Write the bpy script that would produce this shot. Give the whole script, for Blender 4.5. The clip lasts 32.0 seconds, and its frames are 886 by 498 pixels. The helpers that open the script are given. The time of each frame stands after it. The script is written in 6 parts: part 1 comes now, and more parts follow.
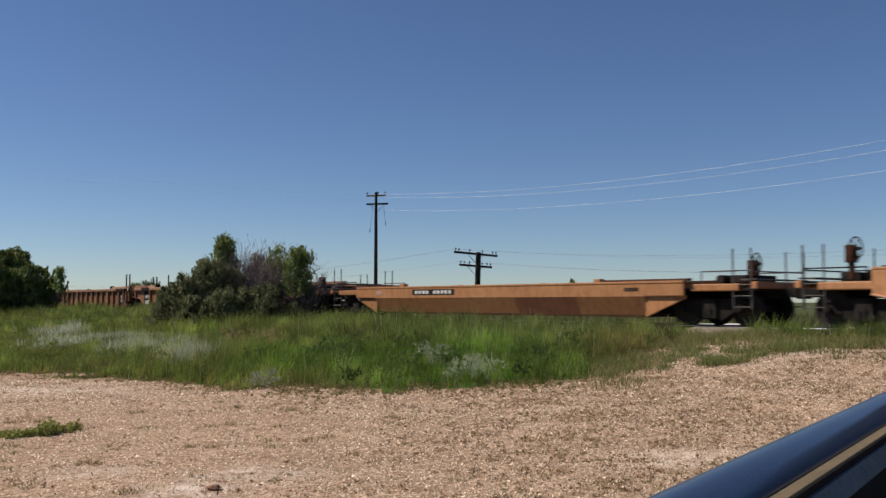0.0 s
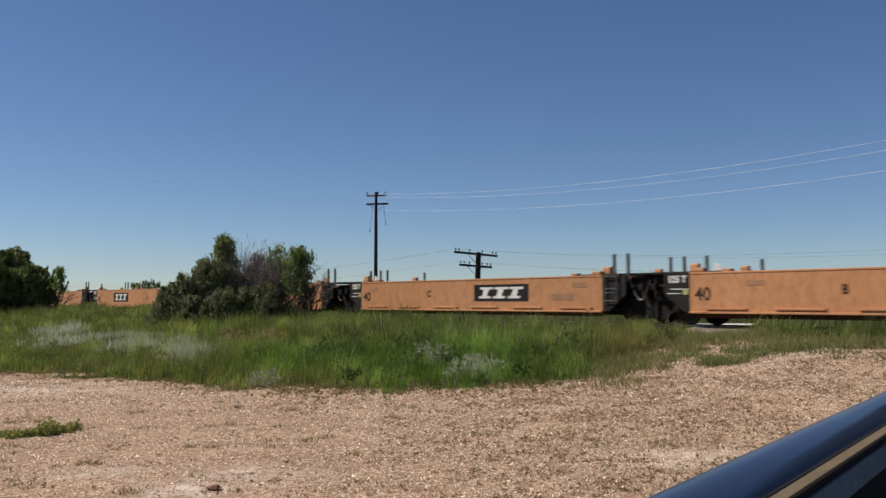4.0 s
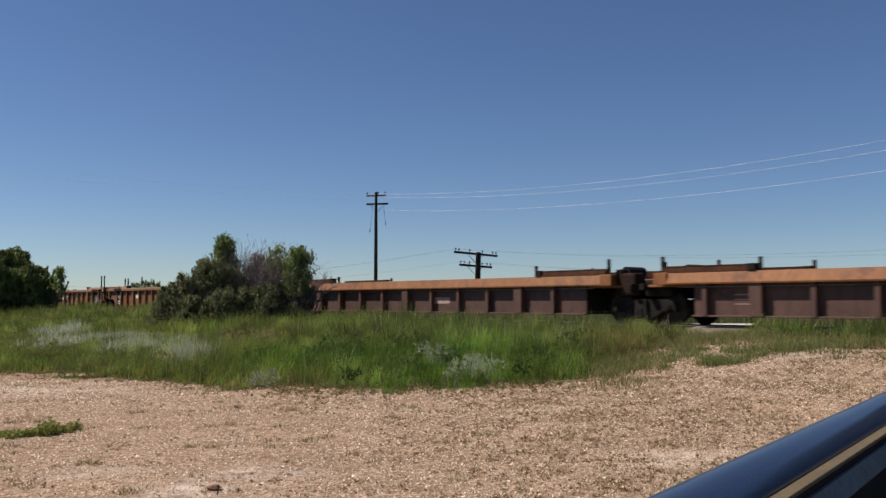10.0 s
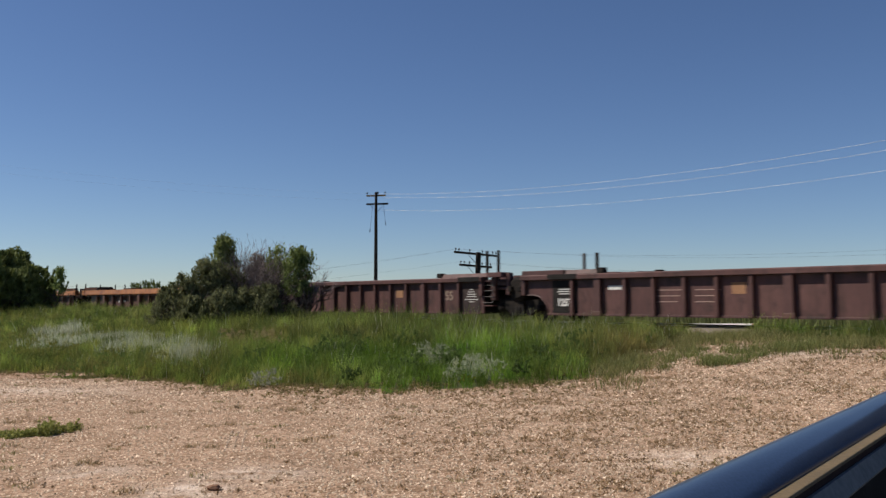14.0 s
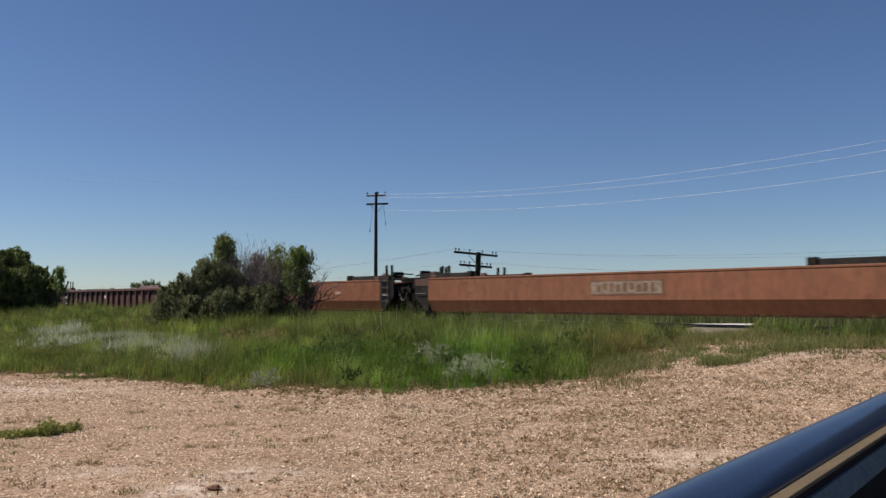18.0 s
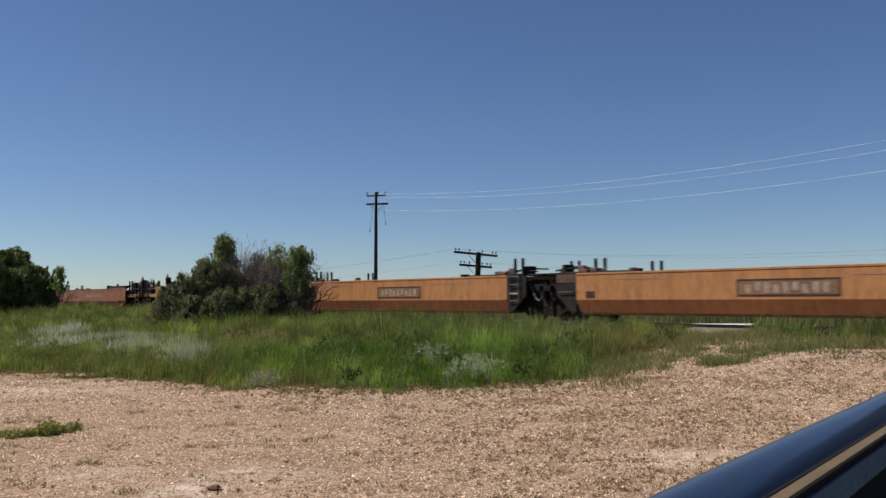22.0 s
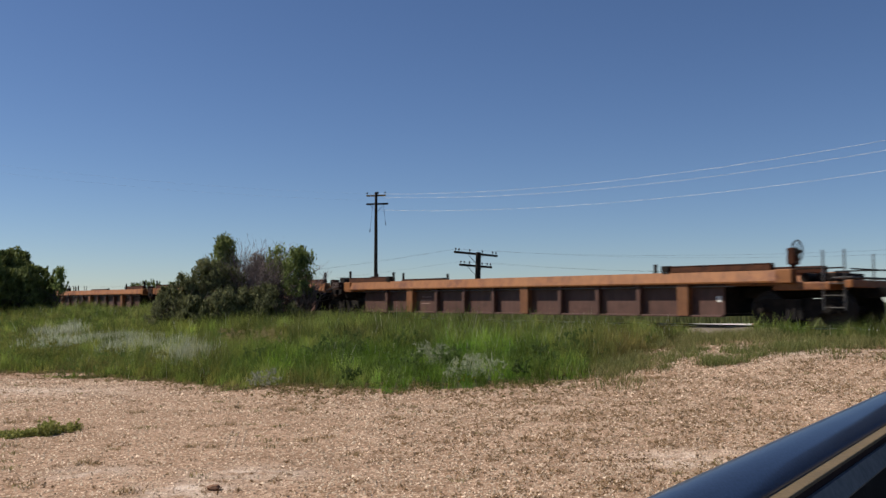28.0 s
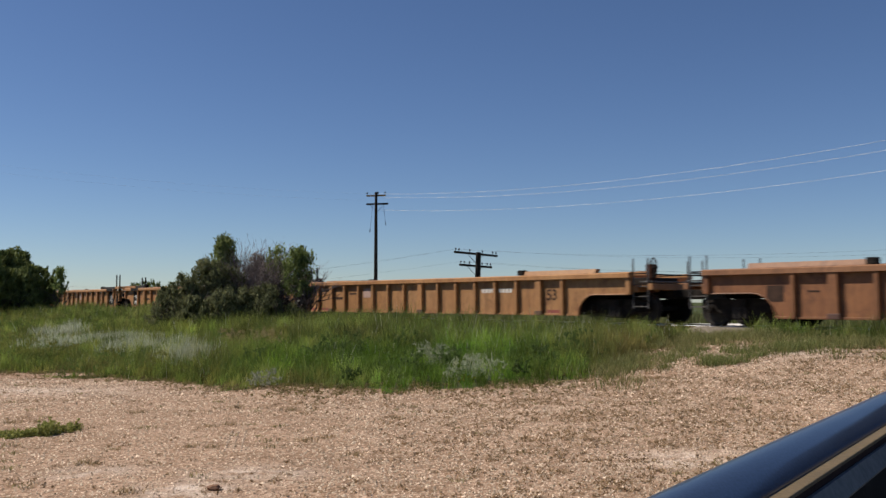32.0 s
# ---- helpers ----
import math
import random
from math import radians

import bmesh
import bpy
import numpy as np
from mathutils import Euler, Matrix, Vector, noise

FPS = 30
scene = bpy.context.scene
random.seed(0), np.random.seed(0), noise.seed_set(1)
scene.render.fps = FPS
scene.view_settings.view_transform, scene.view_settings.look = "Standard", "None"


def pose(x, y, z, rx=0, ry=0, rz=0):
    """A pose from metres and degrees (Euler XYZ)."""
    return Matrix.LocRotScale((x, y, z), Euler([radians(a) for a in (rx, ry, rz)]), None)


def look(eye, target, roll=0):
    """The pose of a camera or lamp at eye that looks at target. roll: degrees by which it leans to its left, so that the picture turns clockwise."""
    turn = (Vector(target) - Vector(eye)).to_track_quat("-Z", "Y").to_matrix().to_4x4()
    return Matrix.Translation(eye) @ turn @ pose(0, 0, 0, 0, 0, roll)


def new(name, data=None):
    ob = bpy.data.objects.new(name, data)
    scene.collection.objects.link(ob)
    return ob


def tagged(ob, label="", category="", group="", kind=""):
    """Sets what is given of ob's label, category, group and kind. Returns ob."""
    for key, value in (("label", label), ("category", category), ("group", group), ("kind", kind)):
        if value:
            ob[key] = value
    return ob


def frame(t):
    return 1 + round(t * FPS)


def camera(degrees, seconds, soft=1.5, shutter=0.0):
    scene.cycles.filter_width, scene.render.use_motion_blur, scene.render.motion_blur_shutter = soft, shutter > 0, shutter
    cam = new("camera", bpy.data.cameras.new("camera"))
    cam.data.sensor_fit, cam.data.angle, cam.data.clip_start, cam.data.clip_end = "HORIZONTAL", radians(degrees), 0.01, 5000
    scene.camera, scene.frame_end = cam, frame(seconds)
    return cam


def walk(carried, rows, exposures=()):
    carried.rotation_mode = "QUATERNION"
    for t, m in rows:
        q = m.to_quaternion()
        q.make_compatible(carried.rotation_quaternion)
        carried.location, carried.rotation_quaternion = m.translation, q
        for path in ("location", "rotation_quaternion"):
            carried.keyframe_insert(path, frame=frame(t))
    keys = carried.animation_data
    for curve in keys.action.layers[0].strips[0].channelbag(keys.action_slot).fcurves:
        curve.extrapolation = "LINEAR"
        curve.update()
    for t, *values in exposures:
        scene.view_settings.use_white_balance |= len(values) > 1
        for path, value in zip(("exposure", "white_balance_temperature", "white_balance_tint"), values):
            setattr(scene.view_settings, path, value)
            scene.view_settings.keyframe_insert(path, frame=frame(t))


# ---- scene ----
EYE = 1.55
cam = camera(53.0, 32.0, soft=1.45, shutter=0.2)
STAND = look((0, 0, EYE), (0, 1, EYE + 0.0598))
walk(cam, [(0, STAND), (32.0, STAND)], exposures=((0, 0.25, 6450, 11), (32.0, 0.25, 6450, 11)))

# ---- world and sun ----
world = bpy.data.worlds.new("sky")
scene.world = world
world.use_nodes = True
wn = world.node_tree.nodes
sky = wn.new("ShaderNodeTexSky")
sky.sky_type = "NISHITA"
sky.sun_disc = False
SUN_DIR = Vector((-1.62, 0.24, 2.0)).normalized()
sky.sun_elevation = math.asin(SUN_DIR.z)
sky.sun_rotation = math.atan2(SUN_DIR.x, SUN_DIR.y)
sky.altitude = 1900
sky.air_density = 1.0
sky.dust_density = 0.7
sky.ozone_density = 4.4
wn["Background"].inputs[1].default_value = 0.068
vivid = wn.new("ShaderNodeHueSaturation")
vivid.inputs["Saturation"].default_value = 1.06
vivid.inputs["Hue"].default_value = 0.505
world.node_tree.links.new(sky.outputs[0], vivid.inputs["Color"])
world.node_tree.links.new(vivid.outputs[0], wn["Background"].inputs[0])
sun = new("sun", bpy.data.lights.new("sun", "SUN"))
sun.data.energy = 4.9
sun.data.angle = radians(0.53)
sun.data.color = (1.0, 0.93, 0.82)
sun.matrix_world = look(SUN_DIR * 60, (0, 0, 0))

# ---- the railway's line: u along the travel, nn across it and away from the camera ----
TH = radians(39.84)
UX, UY = -math.sin(TH), math.cos(TH)
NX, NY = math.cos(TH), math.sin(TH)
TRACK = 21.75
RAIL = EYE - 0.64
SPEED = 16.9
HEADING = math.degrees(math.atan2(UY, UX))


def smooth(t):
    t = np.clip(t, 0.0, 1.0)
    return t * t * (3 - 2 * t)


def along(s, n, z=0.0):
    return Vector((UX * s + NX * n, UY * s + NY * n, z))


def ground_z(x, y):
    """Height of the ground: a flat lot that rises to the railway bank and falls behind it."""
    n = NX * x + NY * y
    s = UX * x + UY * y
    ramp_up = 0.22 * smooth((n - 10) / 7) * smooth((17 - s) / 5) * smooth((s + 30) / 10) * (1 - smooth((n - 18.9) / 0.8))
    bank = 0.28 * smooth((s - 32) / 16) * smooth((n - 9) / 8) * (1 - smooth((n - 18.9) / 0.8))
    return 0.55 * smooth((n - 5) / 14) - 0.3 * smooth((n - 25) / 8) + ramp_up + bank


# ---- materials ----
def node_mat(name):
    m = bpy.data.materials.new(name)
    m.use_nodes = True
    nt = m.node_tree
    return m, nt, nt.nodes["Principled BSDF"]


def ramp(nt, src, stops):
    r = nt.nodes.new("ShaderNodeValToRGB")
    els = r.color_ramp.elements
    while len(els) < len(stops):
        els.new(0.5)
    for e, (p, c) in zip(els, stops):
        e.position, e.color = p, (*c, 1)
    nt.links.new(src, r.inputs[0])
    return r.outputs[0]


def mixed(nt, fac, a, b, mode="MIX"):
    x = nt.nodes.new("ShaderNodeMix")
    x.data_type, x.blend_type = "RGBA", mode
    for i, v in ((0, fac), (6, a), (7, b)):
        if isinstance(v, (int, float)):
            x.inputs[i].default_value = v
        elif isinstance(v, tuple):
            x.inputs[i].default_value = (*v, 1)
        else:
            nt.links.new(v, x.inputs[i])
    return x.outputs[2]


def noise_tex(nt, scale, detail=4.0, stretch=None, rough=0.55):
    tc = nt.nodes.new("ShaderNodeTexCoord")
    t = nt.nodes.new("ShaderNodeTexNoise")
    t.inputs["Scale"].default_value = scale
    t.inputs["Detail"].default_value = detail
    t.inputs["Roughness"].default_value = rough
    src = tc.outputs["Object"]
    if stretch:
        mp = nt.nodes.new("ShaderNodeMapping")
        mp.inputs["Scale"].default_value = stretch
        nt.links.new(src, mp.inputs[0])
        src = mp.outputs[0]
    nt.links.new(src, t.inputs["Vector"])
    return t.outputs[0]


def bumped(nt, bsdf, height, strength, distance=0.01):
    b = nt.nodes.new("ShaderNodeBump")
    b.inputs["Strength"].default_value = strength
    b.inputs["Distance"].default_value = distance
    nt.links.new(height, b.inputs["Height"])
    nt.links.new(b.outputs[0], bsdf.inputs["Normal"])


def surface(name, c1, c2, scale=3.0, fine=40.0, rough=0.75, metal=0.0, bump=0.3, dist=0.004, stretch=None, coat=0.0):
    m, nt, b = node_mat(name)
    c1, c2 = (tuple(0.85 * v for v in c) for c in (c1, c2))
    big = ramp(nt, noise_tex(nt, scale, 5, stretch), [(0.35, c1), (0.68, c2)])
    grain = noise_tex(nt, fine, 3)
    g = ramp(nt, grain, [(0.25, (0.72, 0.72, 0.72)), (0.75, (1.2, 1.2, 1.2))])
    nt.links.new(mixed(nt, 1.0, big, g, "MULTIPLY"), b.inputs["Base Color"])
    b.inputs["Roughness"].default_value = rough
    b.inputs["Metallic"].default_value = metal
    b.inputs["Coat Weight"].default_value = coat
    if rough >= 0.75:
        b.inputs["Specular IOR Level"].default_value = 0.15
    bumped(nt, b, grain, bump, dist)
    return m


def car_paint(name, base, rust, amount, faded, streaks=0.75):
    """Weathered freight car paint: faded patches, rain streaks, rust blooms and grime."""
    m, nt, b = node_mat(name)
    base, rust, faded = (tuple(0.85 * v for v in c) for c in (base, rust, faded))
    fade = ramp(nt, noise_tex(nt, 0.55, 4), [(0.35, base), (0.7, faded)])
    streak = ramp(nt, noise_tex(nt, 1.0, 5, (5.0, 5.0, 0.35)), [(0.46, (1, 1, 1)), (0.75, (0.62, 0.55, 0.5))])
    c = mixed(nt, streaks, fade, streak, "MULTIPLY")
    blot = ramp(nt, noise_tex(nt, 1.7, 8, None, 0.7), [(0.62 - amount, (0, 0, 0)), (0.74 - amount, (1, 1, 1))])
    c = mixed(nt, blot, c, rust)
    grime = ramp(nt, noise_tex(nt, 9.0, 6, (1.0, 1.0, 0.5)), [(0.3, (0.7, 0.68, 0.66)), (0.6, (1.05, 1.05, 1.05))])
    c = mixed(nt, 0.8, c, grime, "MULTIPLY")
    oi = nt.nodes.new("ShaderNodeObjectInfo")
    own = ramp(nt, oi.outputs["Random"], [(0.0, (0.88, 0.88, 0.88)), (1.0, (1.1, 1.08, 1.06))])
    c = mixed(nt, 1.0, c, own, "MULTIPLY")
    nt.links.new(c, b.inputs["Base Color"])
    b.inputs["Roughness"].default_value = 0.62
    bumped(nt, b, noise_tex(nt, 22.0, 4), 0.25, 0.004)
    return m


RUST = (0.10, 0.035, 0.018)
PAINT = {
    "gold": car_paint("gold_paint", (0.50, 0.222, 0.085), (0.40, 0.175, 0.07), -0.13, (0.54, 0.255, 0.108), 0.12),
    "tan": car_paint("tan_paint", (0.40, 0.186, 0.062), (0.22, 0.088, 0.032), 0.06, (0.44, 0.228, 0.09)),
    "rustbrown": car_paint("brown_orange_paint", (0.225, 0.088, 0.030), (0.125, 0.046, 0.018), 0.09, (0.29, 0.12, 0.043)),
    "maroon": car_paint("maroon_paint", (0.088, 0.034, 0.029), (0.05, 0.02, 0.015), 0.10, (0.125, 0.054, 0.045), 1.0),
    "red": car_paint("oxide_red_paint", (0.225, 0.078, 0.032), (0.17, 0.055, 0.024), 0.05, (0.26, 0.10, 0.045)),
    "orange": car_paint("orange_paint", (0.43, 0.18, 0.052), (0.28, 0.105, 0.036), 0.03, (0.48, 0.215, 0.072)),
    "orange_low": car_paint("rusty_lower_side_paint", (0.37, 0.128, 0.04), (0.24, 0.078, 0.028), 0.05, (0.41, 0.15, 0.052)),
    "amber": car_paint("sun_worn_amber_paint", (0.42, 0.178, 0.06), (0.26, 0.09, 0.034), 0.03, (0.47, 0.215, 0.08), 0.5),
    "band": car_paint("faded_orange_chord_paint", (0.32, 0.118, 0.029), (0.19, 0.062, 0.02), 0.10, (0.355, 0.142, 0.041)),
    # lighter copy of the brown: sunlight on the chord put into colour
    "chord": car_paint("sunlit_chord_paint", (0.27, 0.122, 0.052), (0.17, 0.07, 0.03), 0.05, (0.31, 0.15, 0.07)),
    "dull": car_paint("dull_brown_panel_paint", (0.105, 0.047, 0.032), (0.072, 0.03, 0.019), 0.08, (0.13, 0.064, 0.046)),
}
PAINT_WORD = {"gold": "faded golden yellow", "tan": "dusty tan yellow", "rustbrown": "rusty brown", "maroon": "dark maroon",
              "red": "oxide red", "orange": "weathered orange", "band": "faded orange", "dull": "dull brown", "chord": "sunlit brown", "amber": "weathered amber"}
M_BLACK = surface("black_end_panel", (0.015, 0.013, 0.012), (0.03, 0.026, 0.023), 3, 30, 0.8)
M_GREYPANEL = surface("grimy_grey_panel", (0.045, 0.032, 0.030), (0.075, 0.052, 0.046), 3, 30, 0.8)
M_DEEPRUST = surface("deep_rust", (0.04, 0.016, 0.009), (0.085, 0.032, 0.015), 4, 25, 0.9, 0, 0.6, 0.01)
M_BROWNIRON = surface("rusty_cast_iron", (0.022, 0.012, 0.009), (0.05, 0.024, 0.016), 5, 30, 0.85)
M_TRUCK = surface("dirty_cast_steel", (0.011, 0.0095, 0.0085), (0.030, 0.023, 0.018), 4, 30, 0.85)
M_WHEEL = surface("wheel_steel", (0.014, 0.011, 0.009), (0.034, 0.025, 0.02), 6, 40, 0.7, 0.2)
M_STEEL = surface("grey_steel", (0.10, 0.095, 0.09), (0.2, 0.18, 0.165), 5, 50, 0.5, 0.6)
M_WHITE = surface("white_stencil", (0.66, 0.63, 0.58), (0.82, 0.8, 0.75), 4, 40, 0.7)
M_DARKMARK = surface("dark_stencil", (0.04, 0.024, 0.018), (0.08, 0.045, 0.03), 5, 40, 0.8)
M_PATCH = surface("repainted_patch", (0.30, 0.15, 0.07), (0.38, 0.19, 0.09), 3, 30, 0.7)
M_PINK = surface("pale_panel", (0.42, 0.27, 0.22), (0.5, 0.34, 0.28), 3, 30, 0.7)
M_REDMARK = surface("red_marking", (0.23, 0.05, 0.038), (0.30, 0.09, 0.055), 5, 40, 0.7)
M_FADED = surface("faded_board", (0.17, 0.10, 0.062), (0.25, 0.145, 0.085), 3, 14, 0.8)
M_FADEMARK = surface("worn_letter_paint", (0.24, 0.17, 0.125), (0.42, 0.32, 0.25), 9, 40, 0.75)
M_OLIVE = surface("olive_overspray", (0.20, 0.125, 0.058), (0.32, 0.20, 0.10), 4, 18, 0.75)
M_SPRAY = surface("pinkish_spray_paint", (0.27, 0.15, 0.125), (0.44, 0.29, 0.235), 5, 30, 0.7)
M_LIME = surface("yellowish_tag", (0.45, 0.42, 0.16), (0.5, 0.47, 0.22), 5, 40, 0.7)
M_RAILHEAD = surface("polished_rail", (0.85, 0.84, 0.82), (0.95, 0.94, 0.92), 2, 30, 0.42, 1.0, 0.05)
M_RAILSIDE = surface("rusty_rail", (0.10, 0.045, 0.028), (0.17, 0.08, 0.045), 5, 40, 0.85)
M_SLEEPER = surface("weathered_sleeper", (0.07, 0.055, 0.045), (0.14, 0.115, 0.095), 3, 25, 0.9, 0, 0.6, 0.01, (1, 8, 8))
M_POLE = surface("creosoted_wood", (0.022, 0.017, 0.013), (0.05, 0.038, 0.03), 2, 30, 0.9, 0, 0.6, 0.01, (10, 10, 0.6))
M_PALEWOOD = surface("bleached_arm_wood", (0.30, 0.21, 0.11), (0.4, 0.29, 0.16), 3, 30, 0.85)
M_GLASSINS = surface("dark_insulator", (0.03, 0.03, 0.03), (0.06, 0.06, 0.06), 3, 30, 0.2)
M_WIRE = surface("aluminium_wire", (0.78, 0.8, 0.84), (0.88, 0.9, 0.94), 2, 20, 0.55, 0.1)
M_OLDWIRE = surface("old_iron_wire", (0.05, 0.05, 0.05), (0.09, 0.09, 0.09), 2, 20, 0.6, 0.5)


# ---- mesh helpers ----
class Solid:
    """Collects boxes, bars and outlines into one bmesh."""

    def __init__(self):
        self.bm = bmesh.new()

    def box(self, x0, x1, y0, y1, z0, z1, bevel=0.0):
        v = [self.bm.verts.new((x, y, z)) for x in (x0, x1) for y in (y0, y1) for z in (z0, z1)]
        fs = [self.bm.faces.new([v[i] for i in q]) for q in
              ((0, 1, 3, 2), (4, 6, 7, 5), (0, 4, 5, 1), (2, 3, 7, 6), (0, 2, 6, 4), (1, 5, 7, 3))]
        if bevel:
            bmesh.ops.bevel(self.bm, geom=list({e for f in fs for e in f.edges}), offset=bevel, segments=2, affect="EDGES", profile=0.6)
        return self

    def outline(self, pts, y0, y1):
        """A plate with the outline pts (x, z) from y0 to y1."""
        a = [self.bm.verts.new((x, y0, z)) for x, z in pts]
        b = [self.bm.verts.new((x, y1, z)) for x, z in pts]
        n = len(pts)
        self.bm.faces.new(a)
        self.bm.faces.new(b[::-1])
        for i in range(n):
            self.bm.faces.new((a[i], a[(i + 1) % n], b[(i + 1) % n], b[i]))
        bmesh.ops.recalc_face_normals(self.bm, faces=self.bm.faces[:])
        return self

    def section(self, pts, x0, x1):
        """A bar with the cross-section pts (y, z) from x0 to x1."""
        a = [self.bm.verts.new((x0, y, z)) for y, z in pts]
        b = [self.bm.verts.new((x1, y, z)) for y, z in pts]
        n = len(pts)
        self.bm.faces.new(a)
        self.bm.faces.new(b[::-1])
        for i in range(n):
            self.bm.faces.new((a[i], a[(i + 1) % n], b[(i + 1) % n], b[i]))
        bmesh.ops.recalc_face_normals(self.bm, faces=self.bm.faces[:])
        return self

    def bar(self, p, q, r, r2=None, seg=8):
        p, q = Vector(p), Vector(q)
        m = Matrix.Translation((p + q) / 2) @ (q - p).to_track_quat("Z", "Y").to_matrix().to_4x4()
        bmesh.ops.create_cone(self.bm, cap_ends=True, segments=seg, radius1=r, radius2=r if r2 is None else r2, depth=(q - p).length, matrix=m)
        return self

    def ring(self, centre, axis, major, minor, seg=20, tube=6):
        rot = Vector(axis).to_track_quat("Z", "Y").to_matrix()
        vs = []
        for i in range(seg):
            a = 2 * math.pi * i / seg
            row = []
            for j in range(tube):
                b = 2 * math.pi * j / tube
                p = Vector(((major + minor * math.cos(b)) * math.cos(a), (major + minor * math.cos(b)) * math.sin(a), minor * math.sin(b)))
                row.append(self.bm.verts.new(Vector(centre) + rot @ p))
            vs.append(row)
        for i in range(seg):
            for j in range(tube):
                self.bm.faces.new((vs[i][j], vs[(i + 1) % seg][j], vs[(i + 1) % seg][(j + 1) % tube], vs[i][(j + 1) % tube]))
        return self

    def tube(self, pts, r, seg=6):
        """One bent round bar through the points."""
        pts = [Vector(p) for p in pts]
        rows = []
        for i, p in enumerate(pts):
            d = (pts[min(i + 1, len(pts) - 1)] - pts[max(i - 1, 0)]).normalized()
            rot = d.to_track_quat("Z", "Y").to_matrix()
            rows.append([self.bm.verts.new(p + rot @ Vector((r * math.cos(2 * math.pi * k / seg), r * math.sin(2 * math.pi * k / seg), 0))) for k in range(seg)])
        for a, b in zip(rows, rows[1:]):
            best = min(range(seg), key=lambda o: (a[0].co - b[o].co).length)
            for k in range(seg):
                self.bm.faces.new((a[k], a[(k + 1) % seg], b[(k + 1 + best) % seg], b[(k + best) % seg]))
        self.bm.faces.new(rows[0][::-1])
        self.bm.faces.new(rows[-1])
        bmesh.ops.recalc_face_normals(self.bm, faces=self.bm.faces[:])
        return self

    def lathe(self, profile, centre=(0, 0, 0), axis=(0, 0, 1), seg=20):
        rot = Vector(axis).to_track_quat("Z", "Y").to_matrix()
        rows = []
        for r, h in profile:
            rows.append([self.bm.verts.new(Vector(centre) + rot @ Vector((r * math.cos(2 * math.pi * i / seg), r * math.sin(2 * math.pi * i / seg), h))) for i in range(seg)])
        for a, b in zip(rows, rows[1:]):
            for i in range(seg):
                self.bm.faces.new((a[i], a[(i + 1) % seg], b[(i + 1) % seg], b[i]))
        self.bm.faces.new(rows[0][::-1])
        self.bm.faces.new(rows[-1])
        bmesh.ops.recalc_face_normals(self.bm, faces=self.bm.faces[:])
        return self

    def mesh(self, name, material, shade=False):
        me = bpy.data.meshes.new(name)
        self.bm.to_mesh(me)
        self.bm.free()
        me.materials.append(material)
        if shade:
            me.polygons.foreach_set("use_smooth", [True] * len(me.polygons))
            me.set_sharp_from_angle(angle=radians(40))
        return me


CACHE = {}


def part(name, solid, material, parent, label="", at=None, shade=False):
    """One mesh object under a thing or a part. solid: a Solid, or a mesh that alike parts share."""
    me = solid if isinstance(solid, bpy.types.Mesh) else solid.mesh(name, material, shade)
    ob = new(name, me)
    ob.parent = parent
    if at is not None:
        ob.matrix_basis = at
    if label:
        ob["label"] = label
    return ob


def shared(key, build, material, shade=False):
    if key not in CACHE:
        CACHE[key] = build().mesh(key if isinstance(key, str) else key[0], material, shade)
    return CACHE[key]


def text_mesh(body, size, material, fat=0.0):
    key = ("lettering", body, size, material.name)
    if key not in CACHE:
        cu = bpy.data.curves.new("lettering", "FONT")
        cu.body, cu.size, cu.extrude, cu.offset = body, size, 0.003, fat
        cu.resolution_u = 3
        cu.align_x, cu.align_y = "CENTER", "CENTER"
        ob = new("lettering", cu)
        me = bpy.data.meshes.new_from_object(ob.evaluated_get(bpy.context.evaluated_depsgraph_get()))
        bpy.data.objects.remove(ob)
        me.materials.clear()
        me.materials.append(material)
        CACHE[key] = me
    return CACHE[key]


def mesh_from(name, verts, faces, material, smooth_shade=False, colors=None):
    """A mesh from numpy arrays: verts (n, 3), faces (m, 3 or 4)."""
    me = bpy.data.meshes.new(name)
    k = faces.shape[1]
    me.vertices.add(len(verts))
    me.vertices.foreach_set("co", np.ascontiguousarray(verts, dtype=np.float32).ravel())
    me.loops.add(faces.size)
    me.loops.foreach_set("vertex_index", np.ascontiguousarray(faces, dtype=np.int32).ravel())
    me.polygons.add(len(faces))
    me.polygons.foreach_set("loop_start", np.arange(0, faces.size, k, dtype=np.int32))
    if smooth_shade:
        me.polygons.foreach_set("use_smooth", np.ones(len(faces), dtype=bool))
    if colors is not None:
        at = me.color_attributes.new("tint", "FLOAT_COLOR", "POINT")
        at.data.foreach_set("color", np.ascontiguousarray(colors, dtype=np.float32).ravel())
    me.update()
    me.validate()
    me.materials.append(material)
    return me


# ---- ground ----
# Where the lot's gravel gives way to grass: bearing x / y from the viewer, and distance y.
EDGE = [(-0.62, 20.3), (-0.50, 19.5), (-0.42, 18.8), (-0.34, 18.0), (-0.257, 16.0), (-0.18, 15.1), (-0.09, 14.7), (0.01, 14.6), (0.106, 14.7),
        (0.19, 15.9), (0.235, 17.6), (0.27, 20.0), (0.33, 19.8), (0.38, 18.6), (0.44, 17.9), (0.52, 17.0), (0.62, 15.8)]


def edge_y(a):
    return np.interp(a, [e[0] for e in EDGE], [e[1] for e in EDGE])


